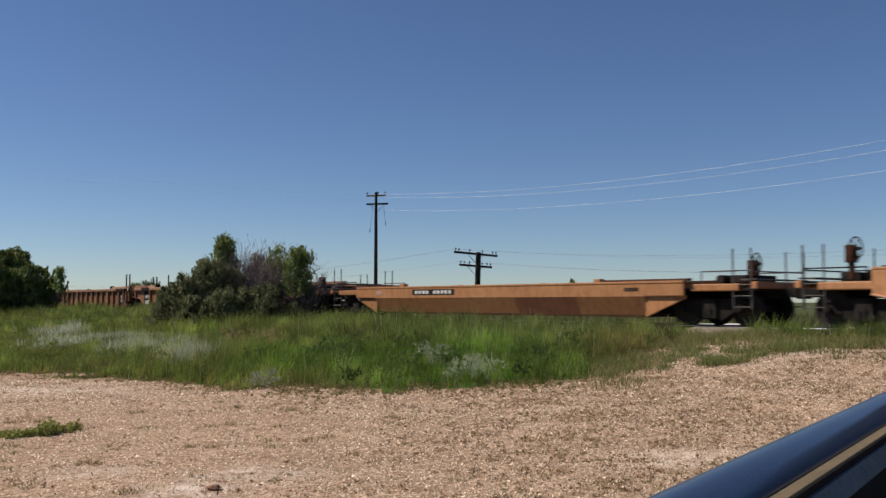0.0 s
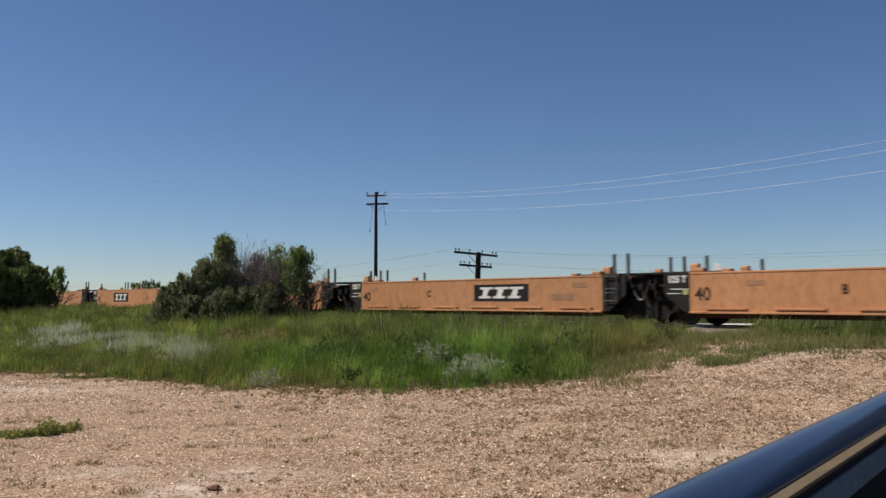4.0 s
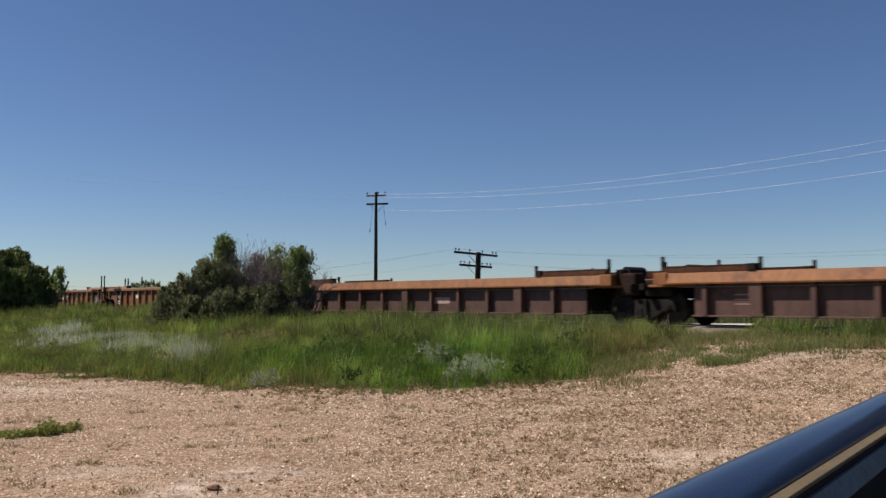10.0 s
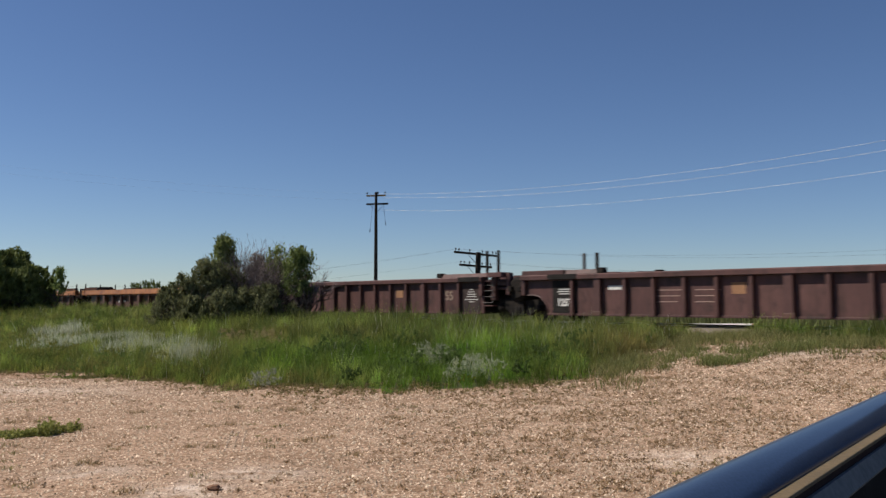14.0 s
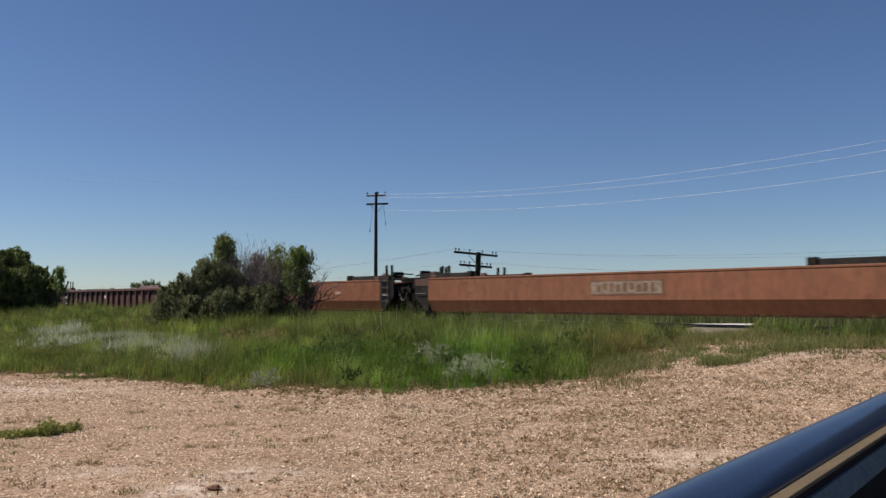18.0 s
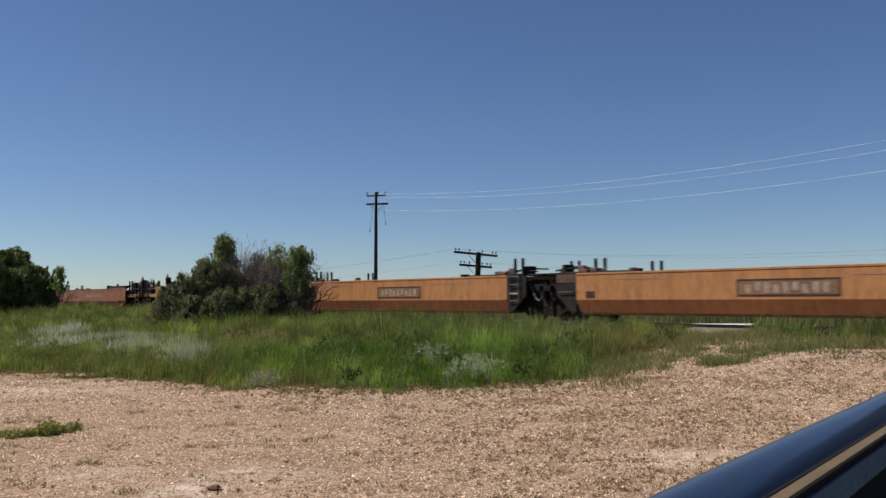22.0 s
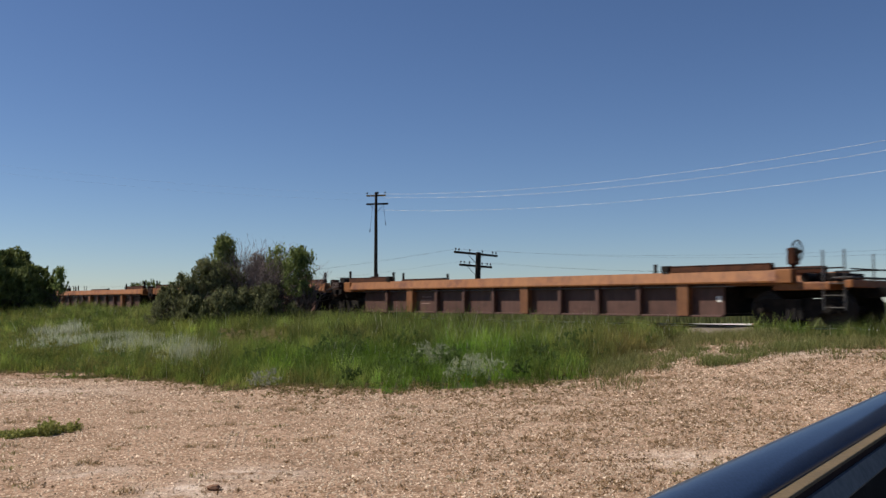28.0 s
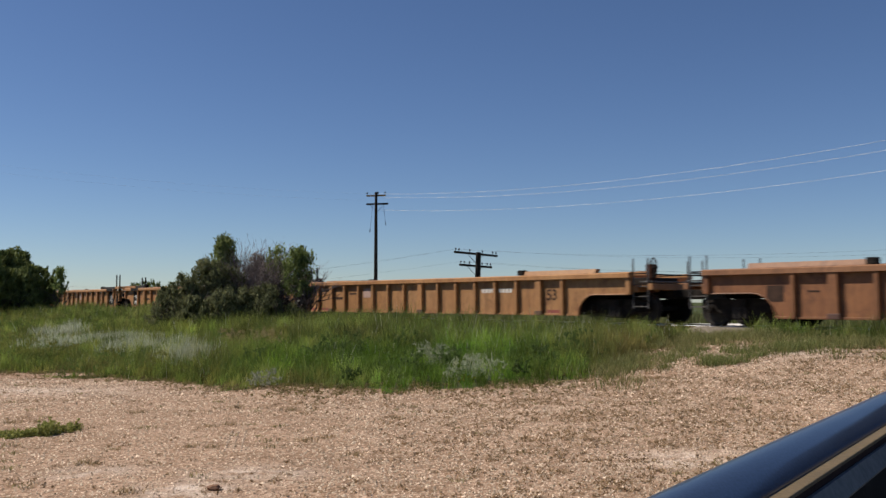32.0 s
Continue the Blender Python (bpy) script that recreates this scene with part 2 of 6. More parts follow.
def value_noise(x, y, scale, seed):
    """Smooth noise in 0..1 for arrays."""
    rng = np.random.RandomState(seed)
    table = rng.rand(64, 64)
    fx, fy = x / scale + 1000.0, y / scale + 1000.0
    ix, iy = np.floor(fx).astype(int), np.floor(fy).astype(int)
    tx, ty = fx - ix, fy - iy
    tx, ty = tx * tx * (3 - 2 * tx), ty * ty * (3 - 2 * ty)
    g = lambda i, j: table[i % 64, j % 64]
    return (g(ix, iy) * (1 - tx) + g(ix + 1, iy) * tx) * (1 - ty) + (g(ix, iy + 1) * (1 - tx) + g(ix + 1, iy + 1) * tx) * ty


def grass_cover(x, y):
    """1 in the grass, 0 on the gravel, with a ragged border."""
    a = x / np.maximum(y, 0.5)
    wob = (value_noise(x, y, 1.3, 3) - 0.5) * 1.1 + (value_noise(x, y, 0.45, 4) - 0.5) * 1.3
    front = smooth((y - edge_y(np.clip(a, -0.62, 0.62)) + wob) / 0.9 + 0.5)
    side = smooth((a - 0.75) / 0.2)
    cov = np.where(y < 1.0, 0.0, front * (1 - side))
    n = NX * x + NY * y
    far_road = (a > 0.272) & (a < 0.347) & (y > 45.5) & (y < 54)
    cov = cov * (1 - np.exp(-(((a - 0.31) / 0.04) ** 4 + ((n - 18.2) / 1.6) ** 4)))
    return np.where((n > 24.5) & ~far_road, 1.0, np.where(n > 24.5, 0.0, cov))


def top_z(x, y):
    """Height of the ground with its small bumps."""
    near = np.exp(-((x / 40) ** 2 + ((y - 15) / 40) ** 2))
    return ground_z(x, y) + near * ((value_noise(x, y, 2.2, 11) - 0.5) * 0.05 + (value_noise(x, y, 0.7, 12) - 0.5) * 0.02)


def spaced(lo, hi, step, grow, far):
    vals = list(np.arange(lo, hi, step))
    d = step
    while vals[-1] < far:
        d *= grow
        vals.append(vals[-1] + d)
    d = step
    while vals[0] > -far:
        d *= grow
        vals.insert(0, vals[0] - d)
    return np.array(vals)


def ground_material():
    m, nt, b = node_mat("gravel_and_turf")
    at = nt.nodes.new("ShaderNodeAttribute")
    at.attribute_name = "tint"
    stones = nt.nodes.new("ShaderNodeTexVoronoi")
    tc = nt.nodes.new("ShaderNodeTexCoord")
    nt.links.new(tc.outputs["Object"], stones.inputs["Vector"])
    stones.inputs["Scale"].default_value = 30.0
    peb = ramp(nt, stones.outputs["Color"], [(0.0, (0.125, 0.082, 0.054)), (0.5, (0.325, 0.228, 0.158)), (1.0, (0.56, 0.435, 0.33))])
    dust = ramp(nt, noise_tex(nt, 0.8, 6), [(0.3, (0.265, 0.18, 0.117)), (0.7, (0.355, 0.253, 0.174))])
    c = mixed(nt, 0.78, dust, peb)
    c = mixed(nt, 1.0, c, (1.03, 0.985, 0.97), "MULTIPLY")
    chalk = nt.nodes.new("ShaderNodeAttribute")
    chalk.attribute_name = "chalk"
    rough_chalk = nt.nodes.new("ShaderNodeMath")
    rough_chalk.operation = "MULTIPLY"
    nt.links.new(chalk.outputs["Fac"], rough_chalk.inputs[0])
    nt.links.new(ramp(nt, noise_tex(nt, 3.5, 7, None, 0.65), [(0.38, (0, 0, 0)), (0.6, (1, 1, 1))]), rough_chalk.inputs[1])
    c = mixed(nt, rough_chalk.outputs[0], c, (0.60, 0.51, 0.44))
    track = ramp(nt, noise_tex(nt, 0.5, 4, (1.0, 2.6, 1.0)), [(0.42, (0.9, 0.885, 0.87)), (0.6, (1.06, 1.05, 1.05))])
    c = mixed(nt, 1.0, c, track, "MULTIPLY")
    blot = ramp(nt, noise_tex(nt, 2.6, 8, None, 0.7), [(0.34, (0.78, 0.74, 0.69)), (0.56, (1.03, 1.03, 1.03))])
    c = mixed(nt, 0.9, c, blot, "MULTIPLY")
    fine = noise_tex(nt, 60.0, 5)
    grit = ramp(nt, fine, [(0.32, (0.55, 0.53, 0.50)), (0.68, (1.34, 1.34, 1.34))])
    c = mixed(nt, 0.9, c, grit, "MULTIPLY")
    turf = ramp(nt, noise_tex(nt, 1.5, 6), [(0.3, (0.03, 0.045, 0.014)), (0.7, (0.08, 0.085, 0.035))])
    edge = nt.nodes.new("ShaderNodeMath")
    edge.operation = "ADD"
    nt.links.new(at.outputs["Fac"], edge.inputs[0])
    sub = nt.nodes.new("ShaderNodeMath")
    sub.operation = "MULTIPLY_ADD"
    sub.inputs[1].default_value, sub.inputs[2].default_value = 0.7, -0.35
    nt.links.new(noise_tex(nt, 7.0, 6), sub.inputs[0])
    nt.links.new(sub.outputs[0], edge.inputs[1])
    fac = ramp(nt, edge.outputs[0], [(0.66, (0, 0, 0)), (0.84, (1, 1, 1))])
    nt.links.new(mixed(nt, fac, c, turf), b.inputs["Base Color"])
    b.inputs["Roughness"].default_value = 0.95
    b.inputs["Specular IOR Level"].default_value = 0.08
    hs = nt.nodes.new("ShaderNodeMath")
    hs.operation = "ADD"
    nt.links.new(stones.outputs["Distance"], hs.inputs[0])
    nt.links.new(fine, hs.inputs[1])
    bumped(nt, b, hs.outputs[0], 0.7, 0.015)
    return m


# pale chalky soil worn bare in the lot: centre and half size
CHALK = [(-2.1, 7.35, 0.42, 0.35), (-1.7, 8.1, 0.5, 0.3), (-3.2, 8.2, 0.35, 0.25), (2.3, 8.6, 0.6, 0.5), (6.6, 16.2, 1.2, 0.8), (-7.5, 15.5, 2.0, 0.8)]


def build_ground():
    xs, ys = spaced(-32, 24, 0.28, 1.22, 2800), spaced(-4, 70, 0.28, 1.22, 2800)
    gx, gy = np.meshgrid(xs, ys)
    gz = top_z(gx, gy)
    verts = np.stack([gx, gy, gz], -1).reshape(-1, 3)
    w, h = len(xs), len(ys)
    i = np.arange(w * h).reshape(h, w)
    faces = np.stack([i[:-1, :-1], i[:-1, 1:], i[1:, 1:], i[1:, :-1]], -1).reshape(-1, 4)
    cov = grass_cover(gx.ravel(), gy.ravel())
    col = np.stack([cov, cov, cov, np.ones_like(cov)], -1)
    me = mesh_from("ground", verts, faces, ground_material(), True, col)
    pale = np.zeros(w * h)
    for cx, cy, rx, ry in CHALK:
        pale = np.maximum(pale, np.exp(-((verts[:, 0] - cx) / rx) ** 2 - ((verts[:, 1] - cy) / ry) ** 2))
    at = me.attributes.new("chalk", "FLOAT", "POINT")
    at.data.foreach_set("value", pale.astype(np.float32))
    ob = new("ground", me)
    tagged(ob, "pale pinkish gravel lot running into rough prairie grass", "ground", kind="structure")


build_ground()


def scatter(count, seed, a_range=(-0.60, 0.60), y_range=(4.5, 62)):
    """Even scatter over the wedge of land in front of the viewer."""
    rng = np.random.RandomState(seed)
    y = np.sqrt(rng.rand(count) * (y_range[1] ** 2 - y_range[0] ** 2) + y_range[0] ** 2)
    x = (a_range[0] + rng.rand(count) * (a_range[1] - a_range[0])) * y
    return x, y, rng


def tint_material(name, rough=0.6, through_light=0.35):
    m, nt, b = node_mat(name)
    at = nt.nodes.new("ShaderNodeAttribute")
    at.attribute_name = "tint"
    geo = nt.nodes.new("ShaderNodeNewGeometry")
    vary = ramp(nt, geo.outputs["Random Per Island"], [(0.0, (0.62, 0.64, 0.58)), (1.0, (1.28, 1.25, 1.18))])
    c = mixed(nt, 1.0, at.outputs["Color"], vary, "MULTIPLY")
    nt.links.new(c, b.inputs["Base Color"])
    b.inputs["Roughness"].default_value = rough
    b.inputs["Specular IOR Level"].default_value = 0.25
    tr = nt.nodes.new("ShaderNodeBsdfTranslucent")
    nt.links.new(c, tr.inputs[0])
    mx = nt.nodes.new("ShaderNodeMixShader")
    mx.inputs[0].default_value = through_light
    nt.links.new(b.outputs[0], mx.inputs[1])
    nt.links.new(tr.outputs[0], mx.inputs[2])
    nt.links.new(mx.outputs[0], nt.nodes["Material Output"].inputs[0])
    return m


M_BLADE = tint_material("grass_blade", 0.6, 0.45)


def blades(name, x, y, z, height, width, lean, colour, rng):
    """Tapered, bent blades, three triangles each."""
    k = len(x)
    az = rng.rand(k) * 2 * math.pi
    dx, dy = np.cos(az), np.sin(az)
    la = rng.rand(k) * 2 * math.pi
    lx, ly = np.cos(la) * lean * height, np.sin(la) * lean * height
    w = width
    base = np.stack([x, y, z], -1)
    side = np.stack([dx * w, dy * w, np.zeros(k)], -1)
    mid = base + np.stack([lx * 0.3, ly * 0.3, height * 0.55], -1)
    tip = base + np.stack([lx, ly, height], -1)
    v = np.stack([base - side, base + side, mid - side * 0.75, mid + side * 0.75, tip], 1).reshape(-1, 3)
    i = np.arange(k)[:, None] * 5
    f = np.concatenate([i + np.array([0, 1, 3]), i + np.array([0, 3, 2]), i + np.array([2, 3, 4])], 1).reshape(-1, 3)
    # darker base and lighter tip are put into each blade's colour
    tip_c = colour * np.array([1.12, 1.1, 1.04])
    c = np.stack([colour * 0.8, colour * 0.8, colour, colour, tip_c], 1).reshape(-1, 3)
    c = np.concatenate([c, np.ones((len(c), 1))], 1)
    return new(name, mesh_from(name, v, f, M_BLADE, False, c))


def mix_c(a, b, t):
    return np.array(a) * (1 - t[:, None]) + np.array(b) * t[:, None]


M_LEAF = tint_material("shrub_leaf", 0.8, 0.32)


def leaf_cloud(name, clumps, per, leaf, c1, c2, seed, flat=0.85, upright=0.0, slim=0.45):
    """Many small leaves round the clump centres (x, y, z, radius)."""
    rng = np.random.RandomState(seed)
    c = np.repeat(np.array(clumps), per, 0)
    k = len(c)
    d = rng.randn(k, 3)
    d /= np.linalg.norm(d, axis=1)[:, None]
    rad = c[:, 3] * (0.2 + 0.8 * rng.rand(k) ** 0.8) * (0.6 + 0.8 * rng.rand(k))
    p = c[:, :3] + d * rad[:, None] * np.array([1, 1, flat])
    nrm = d + rng.randn(k, 3) * 0.7 + np.array([0, 0, 0.4])
    nrm /= np.linalg.norm(nrm, axis=1)[:, None]
    t = np.cross(nrm, rng.randn(k, 3))
    t /= np.linalg.norm(t, axis=1)[:, None]
    t += np.array([0, 0, upright])
    t /= np.linalg.norm(t, axis=1)[:, None]
    b = np.cross(nrm, t)
    b /= np.maximum(np.linalg.norm(b, axis=1), 0.05)[:, None]
    ln = leaf * (0.6 + 0.8 * rng.rand(k))[:, None]
    v = np.stack([p - t * ln, p - b * ln * slim, p + t * ln, p + b * ln * slim], 1).reshape(-1, 3)
    f = np.arange(4 * k).reshape(k, 4)
    col = mix_c(c1, c2, rng.rand(k))
    col = np.concatenate([np.repeat(col, 4, 0), np.ones((4 * k, 1))], 1)
    return mesh_from(name, v, f, M_LEAF, False, col)


def sage_zone(x, y):
    """Patches of silvery sage in the grass."""
    spots = [(-14.2, 33.0, 1.0, 2.0), (-8.3, 23.8, 0.8, 1.9), (-5.95, 20.9, 0.75, 1.5), (-11.6, 27.0, 1.1, 2.0), (-10.4, 28.5, 1.5, 1.2), (-7.4, 23.6, 1.0, 0.9), (0.6, 15.9, 0.35, 0.25)]
    out = np.zeros_like(x)
    for cx, cy, rx, ry in spots:
        out = np.maximum(out, np.exp(-(((x - cx) / rx) ** 2 + ((y - cy) / ry) ** 2) * 1.4))
    return np.clip(1.5 * out - 0.3, 0, 1) * (0.5 + 0.8 * value_noise(x, y, 0.5, 31))


def build_grass():
    x, y, rng = scatter(1750000, 21, y_range=(13.5, 64))
    n = NX * x + NY * y
    cov = grass_cover(x, y)
    dist = np.sqrt(x * x + y * y)
    a = x / y
    keep = (n < 19.6) & (cov > 0.25 + 0.5 * rng.rand(len(x))) & (rng.rand(len(x)) < np.minimum(1.0, 20 / dist))
    clearing = np.exp(-(((a - 0.312) / 0.035) ** 4 + ((n - 18.4) / 2.2) ** 4)) * 1.2
    keep &= rng.rand(len(x)) > clearing * 0.5
    x, y, n, a, dist = x[keep], y[keep], n[keep], a[keep], dist[keep]
    patch = value_noise(x, y, 2.4, 22)
    small = value_noise(x, y, 0.6, 23)
    h = (0.21 + 0.26 * patch + 0.14 * small) * (0.65 + 0.5 * rng.rand(len(x)))
    rim = smooth((y - edge_y(np.clip(a, -0.62, 0.62)) + 0.5) / np.where(a > 0.27, 0.8, 1.8))
    h *= 0.35 + 0.65 * rim
    h *= 1 - 0.26 * smooth((a - 0.15) / 0.08)
    # tussocks: blades crowd towards the middle of a clump, and clumps differ in height and colour
    cell = 0.26
    ix, iy = np.floor(x / cell).astype(int), np.floor(y / cell).astype(int)
    pick = np.random.RandomState(29).rand(97, 89, 5)[ix % 97, iy % 89]
    mx, my = (ix + 0.2 + 0.6 * pick[:, 0]) * cell, (iy + 0.2 + 0.6 * pick[:, 1]) * cell
    x, y = mx + (x - mx) * 0.72, my + (y - my) * 0.72
    h *= 0.62 + 0.5 * pick[:, 2]
    jx, jy = np.floor(x / 0.7 + 0.35 * pick[:, 0]).astype(int), np.floor(y / 0.9 + 0.35 * pick[:, 1]).astype(int)
    stand = np.random.RandomState(30).rand(61, 67, 2)[jx % 61, jy % 67]
    h *= (0.66 + 0.7 * stand[:, 0]) * (1 + 0.42 * smooth((n - 11.5) / 3.5))
    lush = smooth((value_noise(x, y, 3.6, 24) - 0.35) / 0.35) * smooth((22.5 - y) / 3.0) * smooth((a + 0.28) / 0.08)
    dry = smooth((value_noise(x, y, 2.0, 25) - 0.5) / 0.3)
    c = mix_c((0.225, 0.27, 0.062), (0.165, 0.28, 0.036), lush)
    c = c * (1 - 0.35 * dry[:, None]) + np.array((0.33, 0.29, 0.12)) * 0.35 * dry[:, None]
    back = smooth((n - 12.5) / 3.0)
    c = c * (1 - 0.55 * back[:, None]) + np.array((0.175, 0.235, 0.06)) * 0.55 * back[:, None]
    rust = smooth((a - 0.13) / 0.07) * smooth((0.30 - a) / 0.05) * 0.7 * (1 - 0.7 * smooth((n - 14.5) / 2))
    c = c * (1 - rust[:, None]) + np.array((0.25, 0.205, 0.075)) * rust[:, None]
    # dark patches and clumps paint in the shaded hollows between tussocks
    c = c * (0.5 + 0.62 * value_noise(x, y, 0.9, 27) * (0.6 + 0.8 * value_noise(x, y, 3.0, 28)))[:, None]
    c = c * (0.55 + 0.85 * stand[:, 1])[:, None] * (0.45 + 1.1 * pick[:, 3])[:, None] * np.stack([0.85 + 0.35 * pick[:, 4], np.ones(len(x)), 0.9 + 0.2 * pick[:, 4]], -1)
    z = top_z(x, y) - 0.03
    w = (0.0022 + 0.0022 * rng.rand(len(x))) * (dist / 16)
    sage = sage_zone(x, y)
    is_sage = rng.rand(len(x)) < sage * 0.62
    g = ~is_sage
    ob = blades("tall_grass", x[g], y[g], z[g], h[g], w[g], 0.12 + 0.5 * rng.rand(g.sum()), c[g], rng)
    tagged(ob, "tall rough green prairie grass on the bank", "grass", kind="stuff")
    s = is_sage
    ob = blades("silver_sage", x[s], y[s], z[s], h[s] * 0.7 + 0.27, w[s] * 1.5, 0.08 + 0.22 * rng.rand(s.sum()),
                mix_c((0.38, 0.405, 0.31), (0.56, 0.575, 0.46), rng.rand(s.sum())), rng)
    tagged(ob, "silvery grey sage growing in patches among grass", "sage", kind="stuff")
    # pale seed heads that stand above the grass
    pick = rng.rand(len(x)) < 0.007 + 0.035 * smooth((a + 0.02) / 0.06) * smooth((0.22 - a) / 0.08) * smooth((y - 17) / 3)
    ob = blades("seed_heads", x[pick], y[pick], z[pick], h[pick] * 1.06, w[pick] * 1.5, 0.1 + 0.2 * rng.rand(pick.sum()),
                mix_c((0.36, 0.36, 0.25), (0.56, 0.55, 0.44), rng.rand(pick.sum())), rng)
    tagged(ob, "dry pale seed heads above the green grass", "grass", kind="stuff")
    # broad-leaved weeds among the blades
    wx, wy, wr = scatter(32000, 71, y_range=(14, 48))
    wn = NX * wx + NY * wy
    ok = (wn < 19.0) & (grass_cover(wx, wy) > 0.7) & (wr.rand(len(wx)) < np.minimum(1, 22 / wy)) & (value_noise(wx, wy, 1.7, 72) > 0.36) & (wx / wy < 0.24)
    wx, wy = wx[ok], wy[ok]
    wz = ground_z(wx, wy) + 0.06 + 0.30 * wr.rand(len(wx)) * (0.5 + value_noise(wx, wy, 2.2, 74))
    clumps = np.stack([wx, wy, wz, 0.06 + 0.1 * wr.rand(len(wx))], -1)
    ob = new("leafy_weeds", leaf_cloud("leafy_weeds", clumps, 16, 0.022, (0.09, 0.155, 0.034), (0.165, 0.225, 0.056), 73, 0.9, 1.3, 0.24))
    tagged(ob, "leafy yellow green weeds among tall grass", "weeds", kind="stuff")
    # taller weeds that stand out of the grass
    for label, places, c1, c2 in (
            ("dark green leafy weeds standing in grass", [(-2.25, 18.9, 0.42), (-1.85, 19.2, 0.36), (-2.6, 19.3, 0.3), (-1.0, 20.5, 0.28), (0.1, 17.0, 0.24), (1.9, 16.6, 0.2), (-0.6, 16.6, 0.22), (1.3, 15.3, 0.14), (-1.6, 15.4, 0.15), (2.6, 17.8, 0.26), (-3.9, 19.0, 0.25)], (0.05, 0.085, 0.022), (0.11, 0.16, 0.045)),
            ("yellowish leafy weeds at the field's edge", [(-10.6, 22.8, 0.34), (-9.8, 22.4, 0.3), (-9.0, 21.6, 0.25), (-11.6, 23.5, 0.4), (-12.2, 24.8, 0.4), (-7.4, 19.9, 0.22), (-6.1, 19.2, 0.2)], (0.17, 0.185, 0.04), (0.28, 0.27, 0.075)),
            ("reddish dry dock stalks among grass", [(-5.5, 24.0, 0.3), (-5.0, 24.3, 0.33), (-4.6, 23.8, 0.28), (-5.9, 24.6, 0.3)], (0.24, 0.19, 0.08), (0.40, 0.33, 0.17))):
        cl = []
        for px, py, size in places:
            for _ in range(34):
                qx, qy = px + wr.randn() * size * 0.7, py + wr.randn() * size * 0.7
                cl.append((qx, qy, float(ground_z(qx, qy)) + 0.12 + size * (0.2 + 1.35 * wr.rand() ** 1.2), size * 0.2))
        tagged(new("tall_weeds", leaf_cloud("tall_weeds", cl, 26, 0.02, c1, c2, 77, 0.9, 0.8, 0.35)), label, "weeds", kind="stuff")
    # the bank behind the rails
    x, y, rng = scatter(60000, 41, y_range=(24, 110))
    n = NX * x + NY * y
    k = (n > 24.4) & (n < 60) & ~((x / y > 0.262) & (x / y < 0.355) & (y < 54))
    x, y = x[k], y[k]
    h = 0.35 + 0.4 * rng.rand(len(x))
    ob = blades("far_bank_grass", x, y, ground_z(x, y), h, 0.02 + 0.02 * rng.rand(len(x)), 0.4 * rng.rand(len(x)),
                mix_c((0.10, 0.12, 0.04), (0.17, 0.16, 0.07), rng.rand(len(x))), rng)
    tagged(ob, "rough grass on the bank behind the rails", "grass", kind="stuff")


build_grass()


def tuft(name, places, blade_count, size, c1, c2, seed, label):
    """Small clumps of short blades, all in one object."""
    rng = np.random.RandomState(seed)
    px, py, ps = (np.array(v) for v in zip(*places))
    x = np.repeat(px, blade_count) + rng.randn(len(px) * blade_count) * np.repeat(ps, blade_count) * 0.5
    y = np.repeat(py, blade_count) + rng.randn(len(px) * blade_count) * np.repeat(ps, blade_count) * 0.5
    h = np.repeat(ps, blade_count) * size * (0.4 + 0.8 * rng.rand(len(x)))
    ob = blades(name, x, y, top_z(x, y) - 0.01, h, np.full(len(x), 0.0045), 0.2 + 0.9 * rng.rand(len(x)), mix_c(c1, c2, rng.rand(len(x))), rng)
    return tagged(ob, label, "weeds", kind="stuff")


